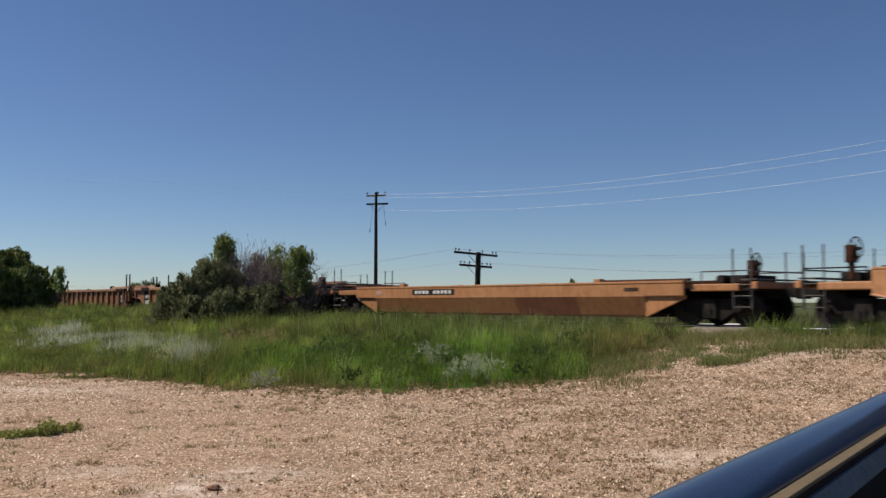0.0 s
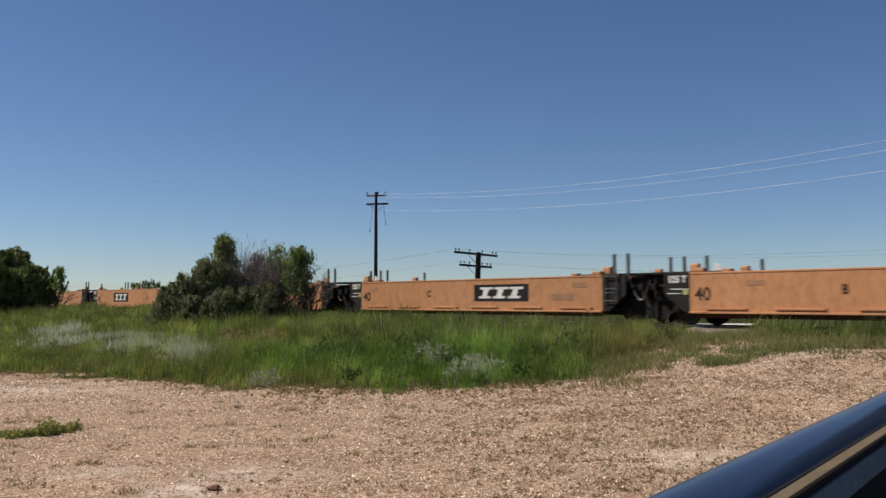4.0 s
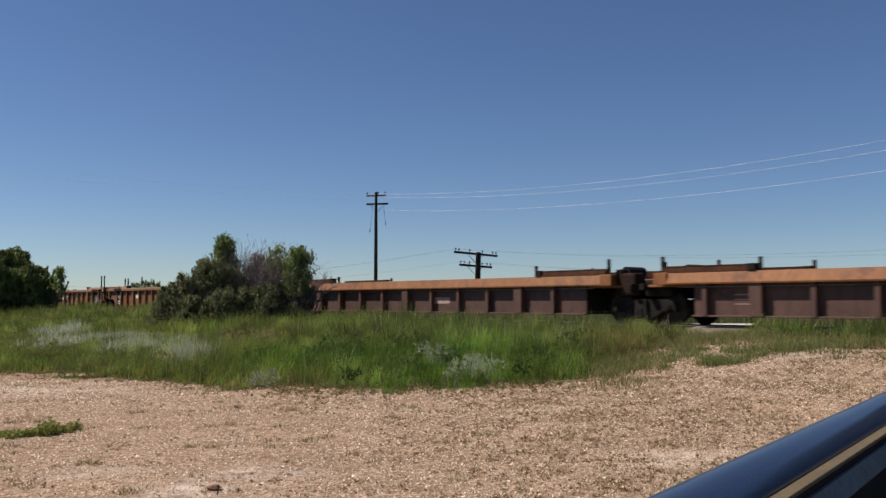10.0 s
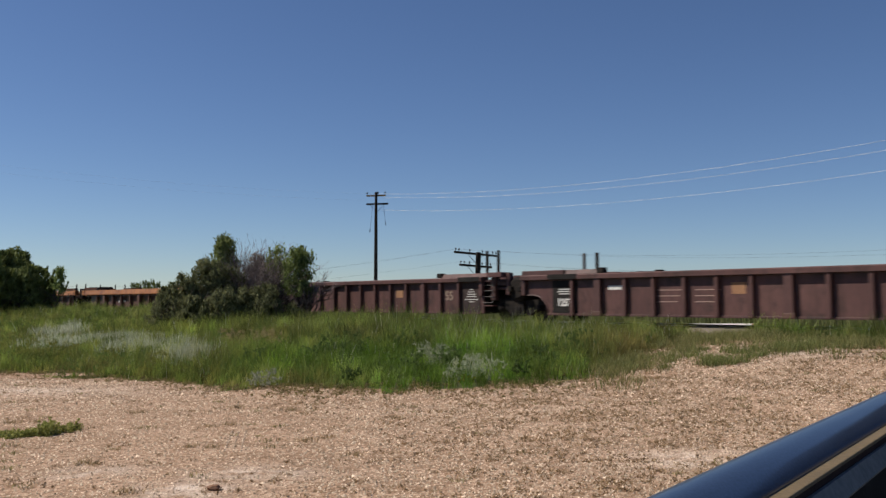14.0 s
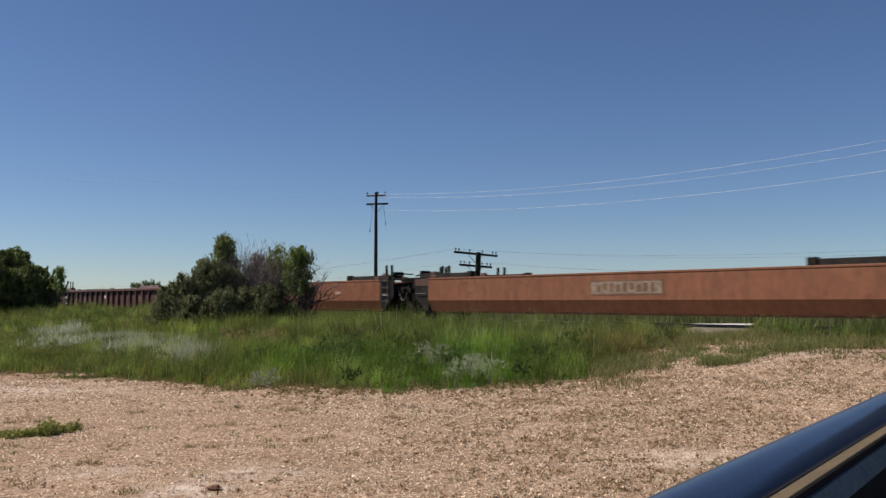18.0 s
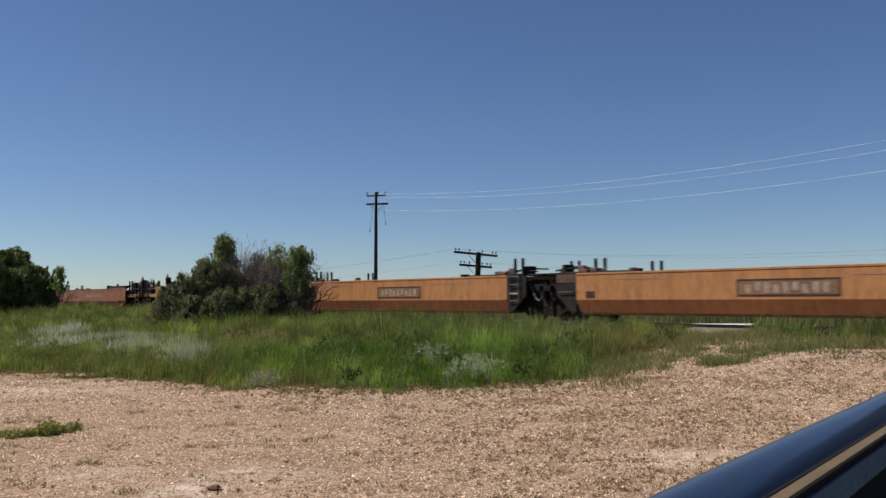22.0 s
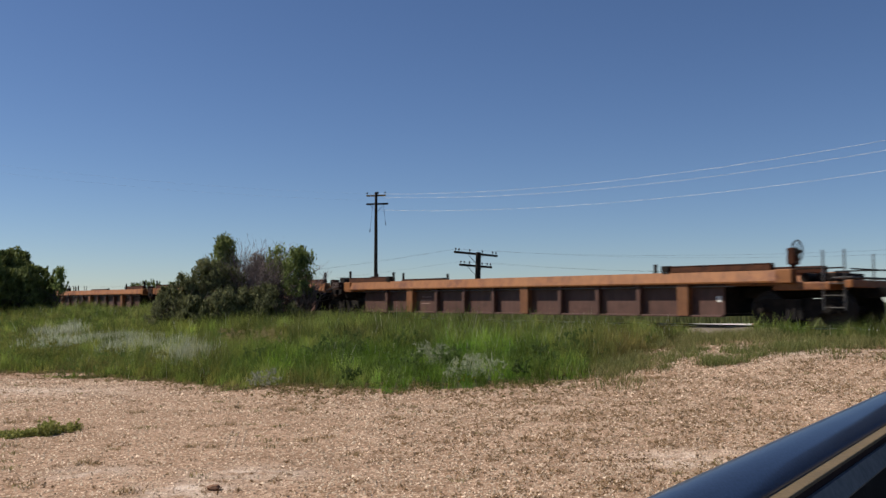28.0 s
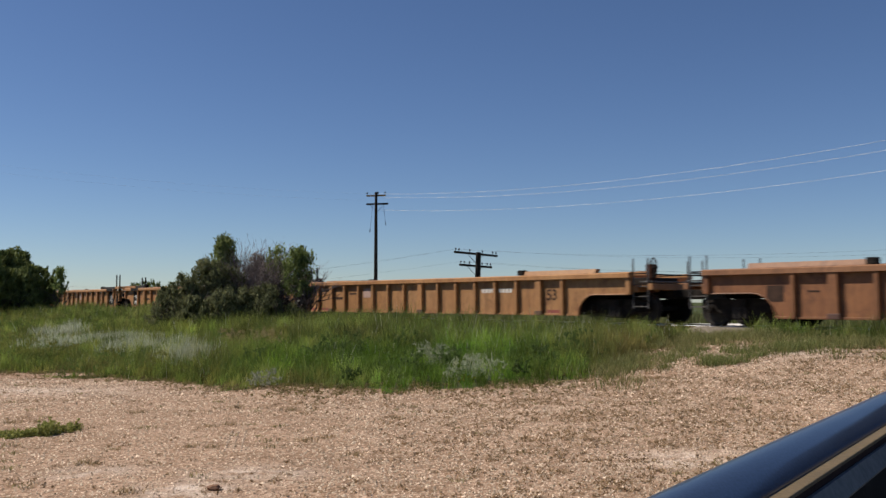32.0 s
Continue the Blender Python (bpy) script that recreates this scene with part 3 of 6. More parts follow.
def build_lot():
    # dry weeds that dot the gravel, thicker to the east of the lot
    x, y, rng = scatter(60000, 51, y_range=(5.5, 21))
    cov = grass_cover(x, y)
    a = x / y
    want = 0.011 + 0.16 * smooth((a + 0.15) / 0.32) * (0.55 + 0.6 * value_noise(x, y, 1.6, 52)) + (0.05 + 0.13 * smooth((a - 0.12) / 0.08)) * smooth((y - edge_y(a) + 2.8) / 2.5)
    k = (cov < 0.4) & (rng.rand(len(x)) < want) & (value_noise(x, y, 0.45, 50) > 0.3)
    mats = []
    for px, py in zip(x[k], y[k]):
        wide = 0.04 + 0.17 * rng.rand() ** 2
        for _ in range(2 + int(wide * 34)):
            qx, qy = px + rng.randn() * wide, py + rng.randn() * wide * 0.8
            mats.append((qx, qy, float(top_z(qx, qy)) + 0.010, 0.02 + 0.03 * rng.rand()))
    ob = new("dry_weeds", leaf_cloud("dry_weeds", mats, 9, 0.0115, (0.235, 0.158, 0.093), (0.40, 0.285, 0.175), 53, 0.6))
    tagged(ob, "low brown weed mats scattered over the gravel", "weeds", kind="stuff")
    k = (cov < 0.4) & (rng.rand(len(x)) < 0.003)
    tuft("green_weeds", list(zip(x[k], y[k], 0.06 + 0.08 * rng.rand(k.sum()))), 30, 0.45, (0.20, 0.185, 0.08), (0.31, 0.27, 0.13), 54,
         "sparse low green weeds in the gravel")
    rng = np.random.RandomState(60)
    strip = [(-5.15 + 0.04 * i + rng.randn() * 0.03, 10.25 + 0.025 * i + rng.randn() * 0.07, 0.13 + 0.05 * rng.rand()) for i in range(13)]
    strip += [(-4.76 + 0.045 * i + rng.randn() * 0.03, 10.72 + rng.randn() * 0.1, 0.13 + 0.1 * rng.rand()) for i in range(7)]
    leafy = []
    for px, py, size in strip:
        for _ in range(7):
            qx, qy = px + rng.randn() * 0.05, py + rng.randn() * 0.06
            top = size * (0.4 if px < -4.7 else 0.8) * (0.4 + 0.8 * rng.rand())
            leafy += [(qx + rng.randn() * 0.012, qy, float(top_z(qx, qy)) + top * (j + 0.5) / 4, 0.022 + 0.012 * rng.rand()) for j in range(4)]
    ob = new("weed_strip", leaf_cloud("weed_strip", leafy, 16, 0.016, (0.24, 0.26, 0.06), (0.39, 0.39, 0.14), 55, 0.9, 0.9, 0.35))
    tagged(ob, "bright green leafy weed strip in the gravel", "weeds", kind="stuff")
    # small sage bushes and a yellow flowering weed at the foot of the bank
    for name, label, cat, spots, c1, c2, leaf in (
            ("sage_bush", "low silvery sage bush at the grass edge", "sage", [(0.3, 15.4, 0.2), (0.6, 15.25, 0.24), (0.85, 15.4, 0.22), (0.5, 15.6, 0.24), (0.15, 15.3, 0.14)], (0.30, 0.34, 0.2), (0.52, 0.55, 0.4), 0.013),
            ("sage_bush", "low silvery sage bush at the grass edge", "sage", [(-3.25, 15.6, 0.16), (-3.0, 15.6, 0.18)], (0.24, 0.25, 0.17), (0.44, 0.45, 0.37), 0.012),
            ("sage_bush", "low silvery sage bush at the grass edge", "sage", [(-0.35, 17.5, 0.28), (-0.08, 17.6, 0.27), (-0.2, 17.4, 0.3)], (0.22, 0.25, 0.15), (0.39, 0.41, 0.29), 0.014),
            ("flowering_weed", "low weed with small yellow flowers", "weeds", [(0.38, 15.2, 0.07), (0.46, 15.25, 0.06)], (0.42, 0.33, 0.03), (0.20, 0.22, 0.05), 0.016)):
        cl = []
        for px, py, size in spots:
            for _ in range(26):
                qx, qy = px + rng.randn() * size * 0.5, py + rng.randn() * size * 0.5
                cl.append((qx, qy, float(top_z(qx, qy)) + size * (0.3 + 1.5 * rng.rand()), size * 0.22))
        tagged(new(name, leaf_cloud(name, cl, 26, leaf * 1.4, c1, c2, 76, 0.9, 1.2, 0.3)), label, cat)
    strip = [(6.1 + 0.1 * i + rng.randn() * 0.08, 16.5 + rng.randn() * 0.2, 0.2 + 0.1 * rng.rand()) for i in range(11)]
    strip += [(4.6 + 0.1 * i + rng.randn() * 0.08, 15.4 + rng.randn() * 0.2, 0.18 + 0.1 * rng.rand()) for i in range(7)]
    for _ in range(30):
        py = 15.2 + 2.4 * rng.rand()
        strip.append(((0.19 + 0.18 * rng.rand()) * py, py, 0.09 + 0.13 * rng.rand()))
    tuft("gravel_edge_grass", strip, 110, 0.8, (0.13, 0.17, 0.05), (0.25, 0.26, 0.1), 56, "low green grass patch on the gravel slope")
    # a low olive brown fringe where the grass meets the gravel
    fx, fy, fr = scatter(26000, 81, a_range=(-0.6, 0.3), y_range=(13, 22))
    gap = edge_y(fx / fy) - fy
    k = (gap > -0.9) & (gap < 1.2) & (fr.rand(len(fx)) < 0.85 * np.exp(-(np.maximum(gap, 0) / 0.45))) & (value_noise(fx, fy, 0.5, 82) > 0.3)
    fz = top_z(fx[k], fy[k])
    low = np.stack([fx[k], fy[k], fz + 0.01 + 0.035 * fr.rand(k.sum()), 0.02 + 0.035 * fr.rand(k.sum())], -1)
    ob = new("edge_weeds", leaf_cloud("edge_weeds", low, 16, 0.014, (0.165, 0.138, 0.058), (0.28, 0.225, 0.105), 83, 0.5))
    tagged(ob, "low olive brown weeds along the gravel's edge", "weeds", kind="stuff")
    # half-dry grass clumps that straggle from the bank onto the gravel
    x, y, rng = scatter(4200, 57, a_range=(0.08, 0.56), y_range=(12.5, 20.5))
    gap = edge_y(x / y) - y
    k = (gap > -1.6) & (gap < 3.2) & (rng.rand(len(x)) < 0.75 * np.exp(-np.maximum(gap, 0) / np.where(x / y < 0.17, 0.3, 1.3))) & (value_noise(x, y, 0.7, 58) > np.where(x / y < 0.17, 0.4, 0.34))
    tuft("straggling_grass", list(zip(x[k], y[k], (0.10 + 0.18 * rng.rand(k.sum()) ** 1.5) * np.where(x[k] / y[k] < 0.17, 0.5, 1.15))), 36, 0.85, (0.13, 0.155, 0.05), (0.28, 0.26, 0.11), 59,
         "half dry green grass clumps at the gravel's edge")
    # loose stones
    ico = bmesh.new()
    bmesh.ops.create_cone(ico, cap_ends=False, segments=3, radius1=1.0, radius2=0.4, depth=1.2)
    bmesh.ops.contextual_create(ico, geom=[v for v in ico.verts if v.co.z > 0])
    bmesh.ops.triangulate(ico, faces=ico.faces[:])
    tv = np.array([v.co[:] for v in ico.verts])
    tf = np.array([[v.index for v in f.verts] for f in ico.faces])
    ico.free()
    x, y, rng = scatter(150000, 61, y_range=(5.6, 18))
    k = grass_cover(x, y) < 0.45
    k &= rng.rand(len(x)) < np.minimum(1.0, (10 / y) ** 1.5) * (0.55 + 0.45 * smooth((x / y + 0.22) / 0.2))
    x, y = x[k], y[k]
    r = (0.007 + 0.010 * rng.rand(len(x)) ** 2) * np.maximum(1, y / 11) + 0.016 * (rng.rand(len(x)) < 0.004)
    jag = 0.7 + 0.6 * rng.rand(len(x), len(tv), 1)
    squash = np.stack([0.8 + 0.5 * rng.rand(len(x)), 0.8 + 0.5 * rng.rand(len(x)), 0.5 + 0.3 * rng.rand(len(x))], -1)[:, None]
    pos = np.stack([x, y, top_z(x, y) + r * 0.24], -1)[:, None]
    v = (tv[None] * jag * squash * r[:, None, None] + pos).reshape(-1, 3)
    f = (tf[None] + (np.arange(len(x)) * len(tv))[:, None, None]).reshape(-1, 3)
    base = mix_c((0.14, 0.096, 0.068), (0.68, 0.54, 0.43), rng.rand(len(x)))
    c = np.concatenate([np.repeat(base, len(tv), 0), np.ones((len(v), 1))], 1)
    ob = new("gravel_stones", mesh_from("gravel_stones", v, f, tint_material("loose_stone", 0.9, 0.0), False, c))
    tagged(ob, "loose pale gravel stones over the lot", "gravel", kind="stuff")


build_lot()


def build_lot_marks():
    """Dry tufts that stand alone on the bare gravel, and a tyre's pressed ridges."""
    spots = [(-5.6, 11.6, 0.13), (-5.3, 11.7, 0.1), (-2.95, 11.3, 0.1), (-2.7, 11.4, 0.12), (-1.5, 10.0, 0.14), (-1.3, 10.2, 0.1), (-2.7, 9.6, 0.1), (-2.45, 9.55, 0.1),
             (-2.55, 7.3, 0.12), (-3.4, 8.6, 0.12), (-3.3, 8.55, 0.09), (-4.3, 12.6, 0.12), (-3.0, 13.1, 0.14), (-2.2, 12.8, 0.16), (-1.9, 12.4, 0.12), (-0.6, 11.6, 0.14), (-0.9, 9.2, 0.12)]
    tuft("dry_tufts", spots, 70, 0.5, (0.26, 0.19, 0.11), (0.40, 0.30, 0.18), 91, "dry brown tufts standing alone on gravel")
    ridge = Solid()
    for off in (0.0, 0.085, 0.17):
        pts = []
        for i in range(30):
            t = i / 29
            x, y = -2.56 + off + 0.30 * t + 0.012 * math.sin(i * 1.9 + off * 40), 10.9 - 1.6 * t
            pts.append((x, y, float(top_z(np.array(x), np.array(y))) - 0.004))
        ridge.tube(pts, 0.011, 6)
    ob = new("tyre_track", ridge.mesh("tyre_track", surface("pressed_sand", (0.33, 0.245, 0.175), (0.45, 0.35, 0.26), 12, 60, 0.95, 0, 1.0, 0.01)))
    tagged(ob, "faint tyre track ridges pressed into the gravel", "tyre track", kind="stuff")


build_lot_marks()


def build_rock():
    bm = bmesh.new()
    bmesh.ops.create_icosphere(bm, subdivisions=3, radius=1.0)
    for v in bm.verts:
        d = 1 + 0.28 * noise.noise(v.co * 1.7)
        v.co = Vector((v.co.x * 0.055 * d, v.co.y * 0.045 * d, v.co.z * 0.026 * d))
    me = bpy.data.meshes.new("rock")
    bm.to_mesh(me)
    bm.free()
    me.materials.append(surface("reddish_rock", (0.20, 0.105, 0.065), (0.32, 0.19, 0.12), 12, 60, 0.9, 0, 0.6, 0.01))
    ob = new("rock", me)
    ob.location = (-1.88, 7.4, float(top_z(-1.88, 7.4)) + 0.02)
    tagged(ob, "flat reddish brown rock lying on the gravel", "rock")


build_rock()


# ---- railway ----
def build_track():
    M_BALLAST = surface("ballast_stone", (0.20, 0.165, 0.14), (0.36, 0.31, 0.27), 9, 45, 0.95, 0, 1.0, 0.03)
    base = Matrix.Translation(along(0, TRACK, 0)) @ pose(0, 0, 0, 0, 0, HEADING)
    bed = Solid().section([(2.75, 0.42), (1.75, RAIL - 0.20), (-1.75, RAIL - 0.20), (-2.75, 0.42)], -620, 620)
    ob = new("ballast", bed.mesh("ballast", M_BALLAST))
    ob.matrix_basis = base
    tagged(ob, "grey brown stone ballast under the rails", "ballast", kind="structure")
    # gravel of a farm crossing, heaped level with the near rail
    M_CROSS = surface("crossing_gravel", (0.19, 0.155, 0.12), (0.30, 0.25, 0.20), 9, 40, 0.95, 0, 1.0, 0.02)
    heap = bmesh.new()
    rows = []
    for i in range(25):
        s = 10.9 + 4.1 * i / 24
        fade = float(smooth((s - 10.9) / 0.9) * smooth((15.0 - s) / 0.9))
        row = []
        for n, z in ((18.8, 0.55), (19.3, 0.66), (19.7, 0.76), (20.1, 0.83), (20.6, 0.882), (20.93, 0.905), (20.93, 0.5)):
            zz = 0.52 + (z - 0.52) * fade + (0.02 * noise.noise(Vector((s * 2.3, n * 2.3, 0.0))) if z < 0.86 else 0)
            row.append(heap.verts.new(along(s, n, zz)))
        rows.append(row)
    for p, q in zip(rows, rows[1:]):
        for i in range(6):
            heap.faces.new((p[i], p[i + 1], q[i + 1], q[i]))
    bmesh.ops.recalc_face_normals(heap, faces=heap.faces[:])
    me = bpy.data.meshes.new("crossing_gravel")
    heap.to_mesh(me)
    heap.free()
    me.materials.append(M_CROSS)
    tagged(new("crossing_gravel", me), "pale gravel heaped against the rail", "gravel", kind="structure")
    track = new("railway_track")
    track.matrix_basis = base @ pose(0, 0, RAIL)
    tagged(track, "steel railway track on dark sleepers and ballast", "track", kind="structure")
    for side in (0.7525, -0.7525):
        y = side
        rail = part("rail", Solid().section([(y - 0.07, -0.172), (y + 0.07, -0.172), (y + 0.07, -0.155), (y + 0.012, -0.135), (y + 0.012, -0.045),
                                             (y + 0.034, -0.03), (y + 0.034, -0.012), (y - 0.034, -0.012), (y - 0.034, -0.03), (y - 0.012, -0.045),
                                             (y - 0.012, -0.135), (y - 0.07, -0.155)], -620, 620), M_RAILSIDE, track)
        part("rail_head", Solid().section([(y - 0.034, -0.012), (y + 0.034, -0.012), (y + 0.03, 0), (y - 0.03, 0)], -620, 620), M_RAILHEAD, rail, "polished running surface")
    tie = Solid().box(-0.11, 0.11, -1.3, 1.3, -0.35, -0.174, 0.01).mesh("sleeper", M_SLEEPER)
    for i in range(150):
        part("sleeper", tie, None, track, at=pose(-4 + i * 0.53, 0, random.uniform(-0.006, 0), 0, 0, random.uniform(-0.8, 0.8)))
    rest = Solid()
    for i in range(-200, 300):
        s = -4 + i * 0.53
        if -4.2 < s < 75.3:
            continue
        rest.box(s - 0.11, s + 0.11, -1.3, 1.3, -0.35, -0.174)
    tagged(part("sleeper_run", rest, M_SLEEPER, track), kind="stuff")


build_track()


def build_farm_road():
    """Pale gravel road that leads on beyond the railway."""
    ys = np.linspace(40, 53, 40)
    v, f = [], []
    for i, yy in enumerate(ys):
        for j in range(9):
            xx = (0.274 + 0.072 * j / 8) * yy
            v.append((xx, yy, float(top_z(xx, yy)) + 0.03))
        if i:
            f += [((i - 1) * 9 + j, (i - 1) * 9 + j + 1, i * 9 + j + 1, i * 9 + j) for j in range(8)]
    ob = new("farm_road", mesh_from("farm_road", np.array(v), np.array(f), surface("bleached_road_gravel", (0.62, 0.58, 0.52), (0.78, 0.73, 0.66), 3, 30, 0.95, 0, 0.6, 0.01), True))
    tagged(ob, "pale gravel road beyond the railway", "road", kind="structure")


build_farm_road()


# ---- shrubs ----
M_BARK = surface("grey_bark", (0.07, 0.055, 0.045), (0.14, 0.115, 0.095), 8, 40, 0.9)
M_TWIG = surface("bare_grey_twig", (0.20, 0.16, 0.155), (0.33, 0.27, 0.26), 8, 40, 0.9)


def grow(rng, base, height, spread, stems, forks, radius, upright=0.6):
    """Branch lines of a shrub as (start, end, radius) and the ends of its twigs."""
    segs, tips = [], []

    def limb(p, d, length, r, level):
        q = p
        for i in range(3):
            d = (d + Vector(rng.randn(3)) * 0.16 + Vector((0, 0, 0.06 * upright))).normalized()
            e = q + d * (length / 3)
            segs.append((q, e, r * (1 - 0.22 * i), r * (1 - 0.22 * (i + 1))))
            q = e
            if level < forks and i > 0 or (level == 0 and i == 0):
                for _ in range(2):
                    d2 = (d + Vector(rng.randn(3)) * 0.62).normalized()
                    d2.z = abs(d2.z) * 0.8 + 0.15
                    limb(q, d2.normalized(), length * 0.55, r * 0.5, level + 1)
        tips.append(q)

    for i in range(stems):
        ang = 2 * math.pi * (i + rng.rand()) / stems
        d = Vector((math.cos(ang) * spread, math.sin(ang) * spread, height)).normalized()
        limb(Vector(base) + Vector((math.cos(ang), math.sin(ang), 0)) * 0.12, d, height * (0.55 + 0.25 * rng.rand()), radius, 0)
    return segs, tips


def limbs_mesh(segs, material):
    """Tapered four-sided limbs, from (start, end, radius, end radius)."""
    p = np.array([g[0][:] for g in segs])
    q = np.array([g[1][:] for g in segs])
    r0 = np.maximum([g[2] for g in segs], 0.004)
    r1 = np.maximum([g[3] for g in segs], 0.003)
    d = q - p
    d /= np.linalg.norm(d, axis=1)[:, None]
    e = np.cross(d, np.array([0.31, 0.87, 0.38]))
    e /= np.linalg.norm(e, axis=1)[:, None]
    f = np.cross(d, e)
    ang = np.arange(4) * 2 * math.pi / 4
    ring = e[:, None] * np.cos(ang)[None, :, None] + f[:, None] * np.sin(ang)[None, :, None]
    v = np.concatenate([p[:, None] + ring * r0[:, None, None], q[:, None] + ring * r1[:, None, None]], 1).reshape(-1, 3)
    i = (np.arange(len(segs)) * 8)[:, None, None]
    k = np.arange(4)
    quad = np.stack([k, (k + 1) % 4, (k + 1) % 4 + 4, k + 4], -1)[None]
    return mesh_from("trunk", v, (i + quad).reshape(-1, 4), material, True)


def shrub(name, x, y, height, radius, label, c1, c2, seed, leaf=0.06, per=60, clumps=160, stems=7, twigs=False, low=0.0, category="shrub", squash=1.0, thick=0.05):
    """A many-stemmed shrub: stems, twigs and an uneven crown of leaf clumps."""
    rng = np.random.RandomState(seed)
    z = float(ground_z(x, y)) - 0.05
    thing = new(name)
    thing.location = (x, y, z)
    tagged(thing, label, category)
    segs, tips = grow(rng, (0, 0, 0), height * (0.92 if twigs else 0.58), radius * 0.75, stems, 2, thick * height / 3)
    part("trunk", limbs_mesh(segs, M_TWIG if twigs else M_BARK), None, thing)
    if clumps:
        cl = []
        while len(cl) < clumps:
            u, v = rng.rand() * 2 * math.pi, rng.rand()
            rr = math.sqrt(rng.rand())
            zz = low + (1 - low) * v
            lim = radius * math.sin(math.pi * min(1.0, 0.16 + 0.84 * (1 - zz) ** 0.75) * 0.62) ** 0.8 * (0.75 + 0.45 * noise.noise(Vector((math.cos(u) * 1.3, math.sin(u) * 1.3, zz * 2 + seed))))
            cl.append((math.cos(u) * rr * lim, math.sin(u) * rr * lim * squash, zz * height * (0.93 + 0.1 * rng.rand()), (0.6 + 0.4 * min(height, 2.5)) * (0.08 + 0.13 * rng.rand())))
        shoots = int(clumps * 0.4)
        for _ in range(shoots):
            sx, sy, sz, _r = cl[rng.randint(clumps)]
            out = Vector((sx * 0.35 / radius, sy * 0.35 / radius, 1.0 + 0.2 * rng.randn())).normalized()
            reach = min((0.12 + 0.3 * rng.rand()) * min(1.4, height / 2.4), max(0.1, height * 0.98 - sz))
            for k in range(5):
                p = Vector((sx, sy, sz)) + out * (reach * (k + 1) / 4)
                cl.append((p.x, p.y, p.z, 0.07 - 0.009 * k))
        part("crown", leaf_cloud("crown", cl, [per] * clumps + [per // 6 + 2] * (5 * shoots), leaf * 1.25, c1, c2, seed + 1, 0.95, 1.1, 0.28), None, thing)
    return thing


def build_shrubs():
    dark = ((0.105, 0.135, 0.044), (0.21, 0.24, 0.082))
    mid = ((0.16, 0.22, 0.062), (0.27, 0.32, 0.105))
    shrub("broad_shrub", -27.4, 55, 4.15, 3.0, "broad dark green leafy shrub at the railway bank", *dark, 101, 0.10, 80, 520, 9)
    shrub("broad_shrub", -25.4, 54.6, 3.0, 2.0, "lower leafy green shrub beside a broad shrub", *dark, 131, 0.10, 70, 260, 8)
    shrub("broad_shrub", -23.3, 54, 2.75, 0.42, "slim green shrub beside a broad dark shrub", *mid, 102, 0.07, 40, 30, 4, low=0.5)
    olive = ((0.12, 0.132, 0.064), (0.225, 0.23, 0.112))
    green = ((0.16, 0.20, 0.065), (0.28, 0.315, 0.115))
    dead = ((0.18, 0.15, 0.14), (0.28, 0.235, 0.215))
    skirt = "dark olive shrub in the thicket's skirt"
    shrub("low_shrub", -10.75, 34.8, 1.75, 0.75, skirt, *olive, 103, 0.055, 46, 120, 9)
    shrub("low_shrub", -10.0, 34.6, 2.15, 0.85, skirt, *olive, 112, 0.055, 46, 150, 9)
    shrub("dense_shrub", -9.25, 34.9, 2.75, 0.95, "dense dark olive shrub before the railway", *olive, 113, 0.055, 46, 210, 9)
    shrub("low_shrub", -9.6, 33.9, 1.35, 0.9, skirt, *olive, 114, 0.05, 46, 110, 9)
    shrub("tall_shrub", -8.85, 36.2, 3.68, 0.72, "tall upright green shrub in the thicket", *green, 104, 0.06, 46, 100, 6, low=0.5)
    shrub("dense_shrub", -8.4, 35.4, 2.45, 0.8, "dense dark olive shrub before the railway", *olive, 115, 0.055, 44, 150, 8)
    shrub("bare_shrub", -7.6, 36.1, 2.95, 0.8, "half dead shrub with bare purplish grey twigs", *dead, 105, 0.05, 22, 130, 80, True, 0.1, thick=0.021)
    shrub("bare_shrub", -7.0, 35.6, 2.4, 0.75, "half dead shrub with bare purplish grey twigs", *dead, 116, 0.05, 22, 100, 60, True, 0.1, thick=0.021)
    shrub("low_shrub", -7.6, 34.5, 1.6, 0.95, skirt, *olive, 106, 0.055, 46, 150, 9)
    shrub("low_shrub", -6.75, 34.3, 1.7, 0.85, skirt, *olive, 111, 0.055, 44, 150, 9)
    shrub("low_shrub", -8.4, 34.1, 1.6, 0.9, skirt, *olive, 110, 0.05, 46, 130, 9)
    shrub("tall_shrub", -6.75, 36.0, 3.2, 0.6, "upright green shrub behind bare twigs", *green, 117, 0.055, 44, 60, 5, low=0.55)
    shrub("small_tree", -5.75, 35.2, 3.15, 0.95, "small light green tree with bare top twigs", (0.15, 0.20, 0.06), (0.26, 0.30, 0.11), 107, 0.055, 40, 110, 5, False, 0.46, "tree", thick=0.05)
    shrub("low_shrub", -5.8, 34.6, 0.95, 0.55, "low olive shrub at a small tree's foot", *olive, 108, 0.05, 40, 80, 8)
    shrub("bare_shrub", -5.5, 35.4, 2.8, 0.08, "bare dead shrub with forked upright twigs", *dead, 143, 0.04, 8, 14, 9, True, thick=0.034)
    # beyond the railway
    for i, (x, y, h, r) in enumerate([(-31.8, 92, 3.2, 1.3), (-30.6, 91, 3.5, 1.2), (-29.4, 91, 3.4, 1.2), (-28.0, 92, 3.4, 1.1), (11.7, 80, 3.2, 1.3), (15.5, 81, 2.9, 1.0), (18.0, 80, 2.8, 0.8)]):
        shrub("distant_shrub", x, y, h, r, "distant green shrub beyond the railway", *dark, 120 + i, 0.085, 26, 80, 5)


build_shrubs()


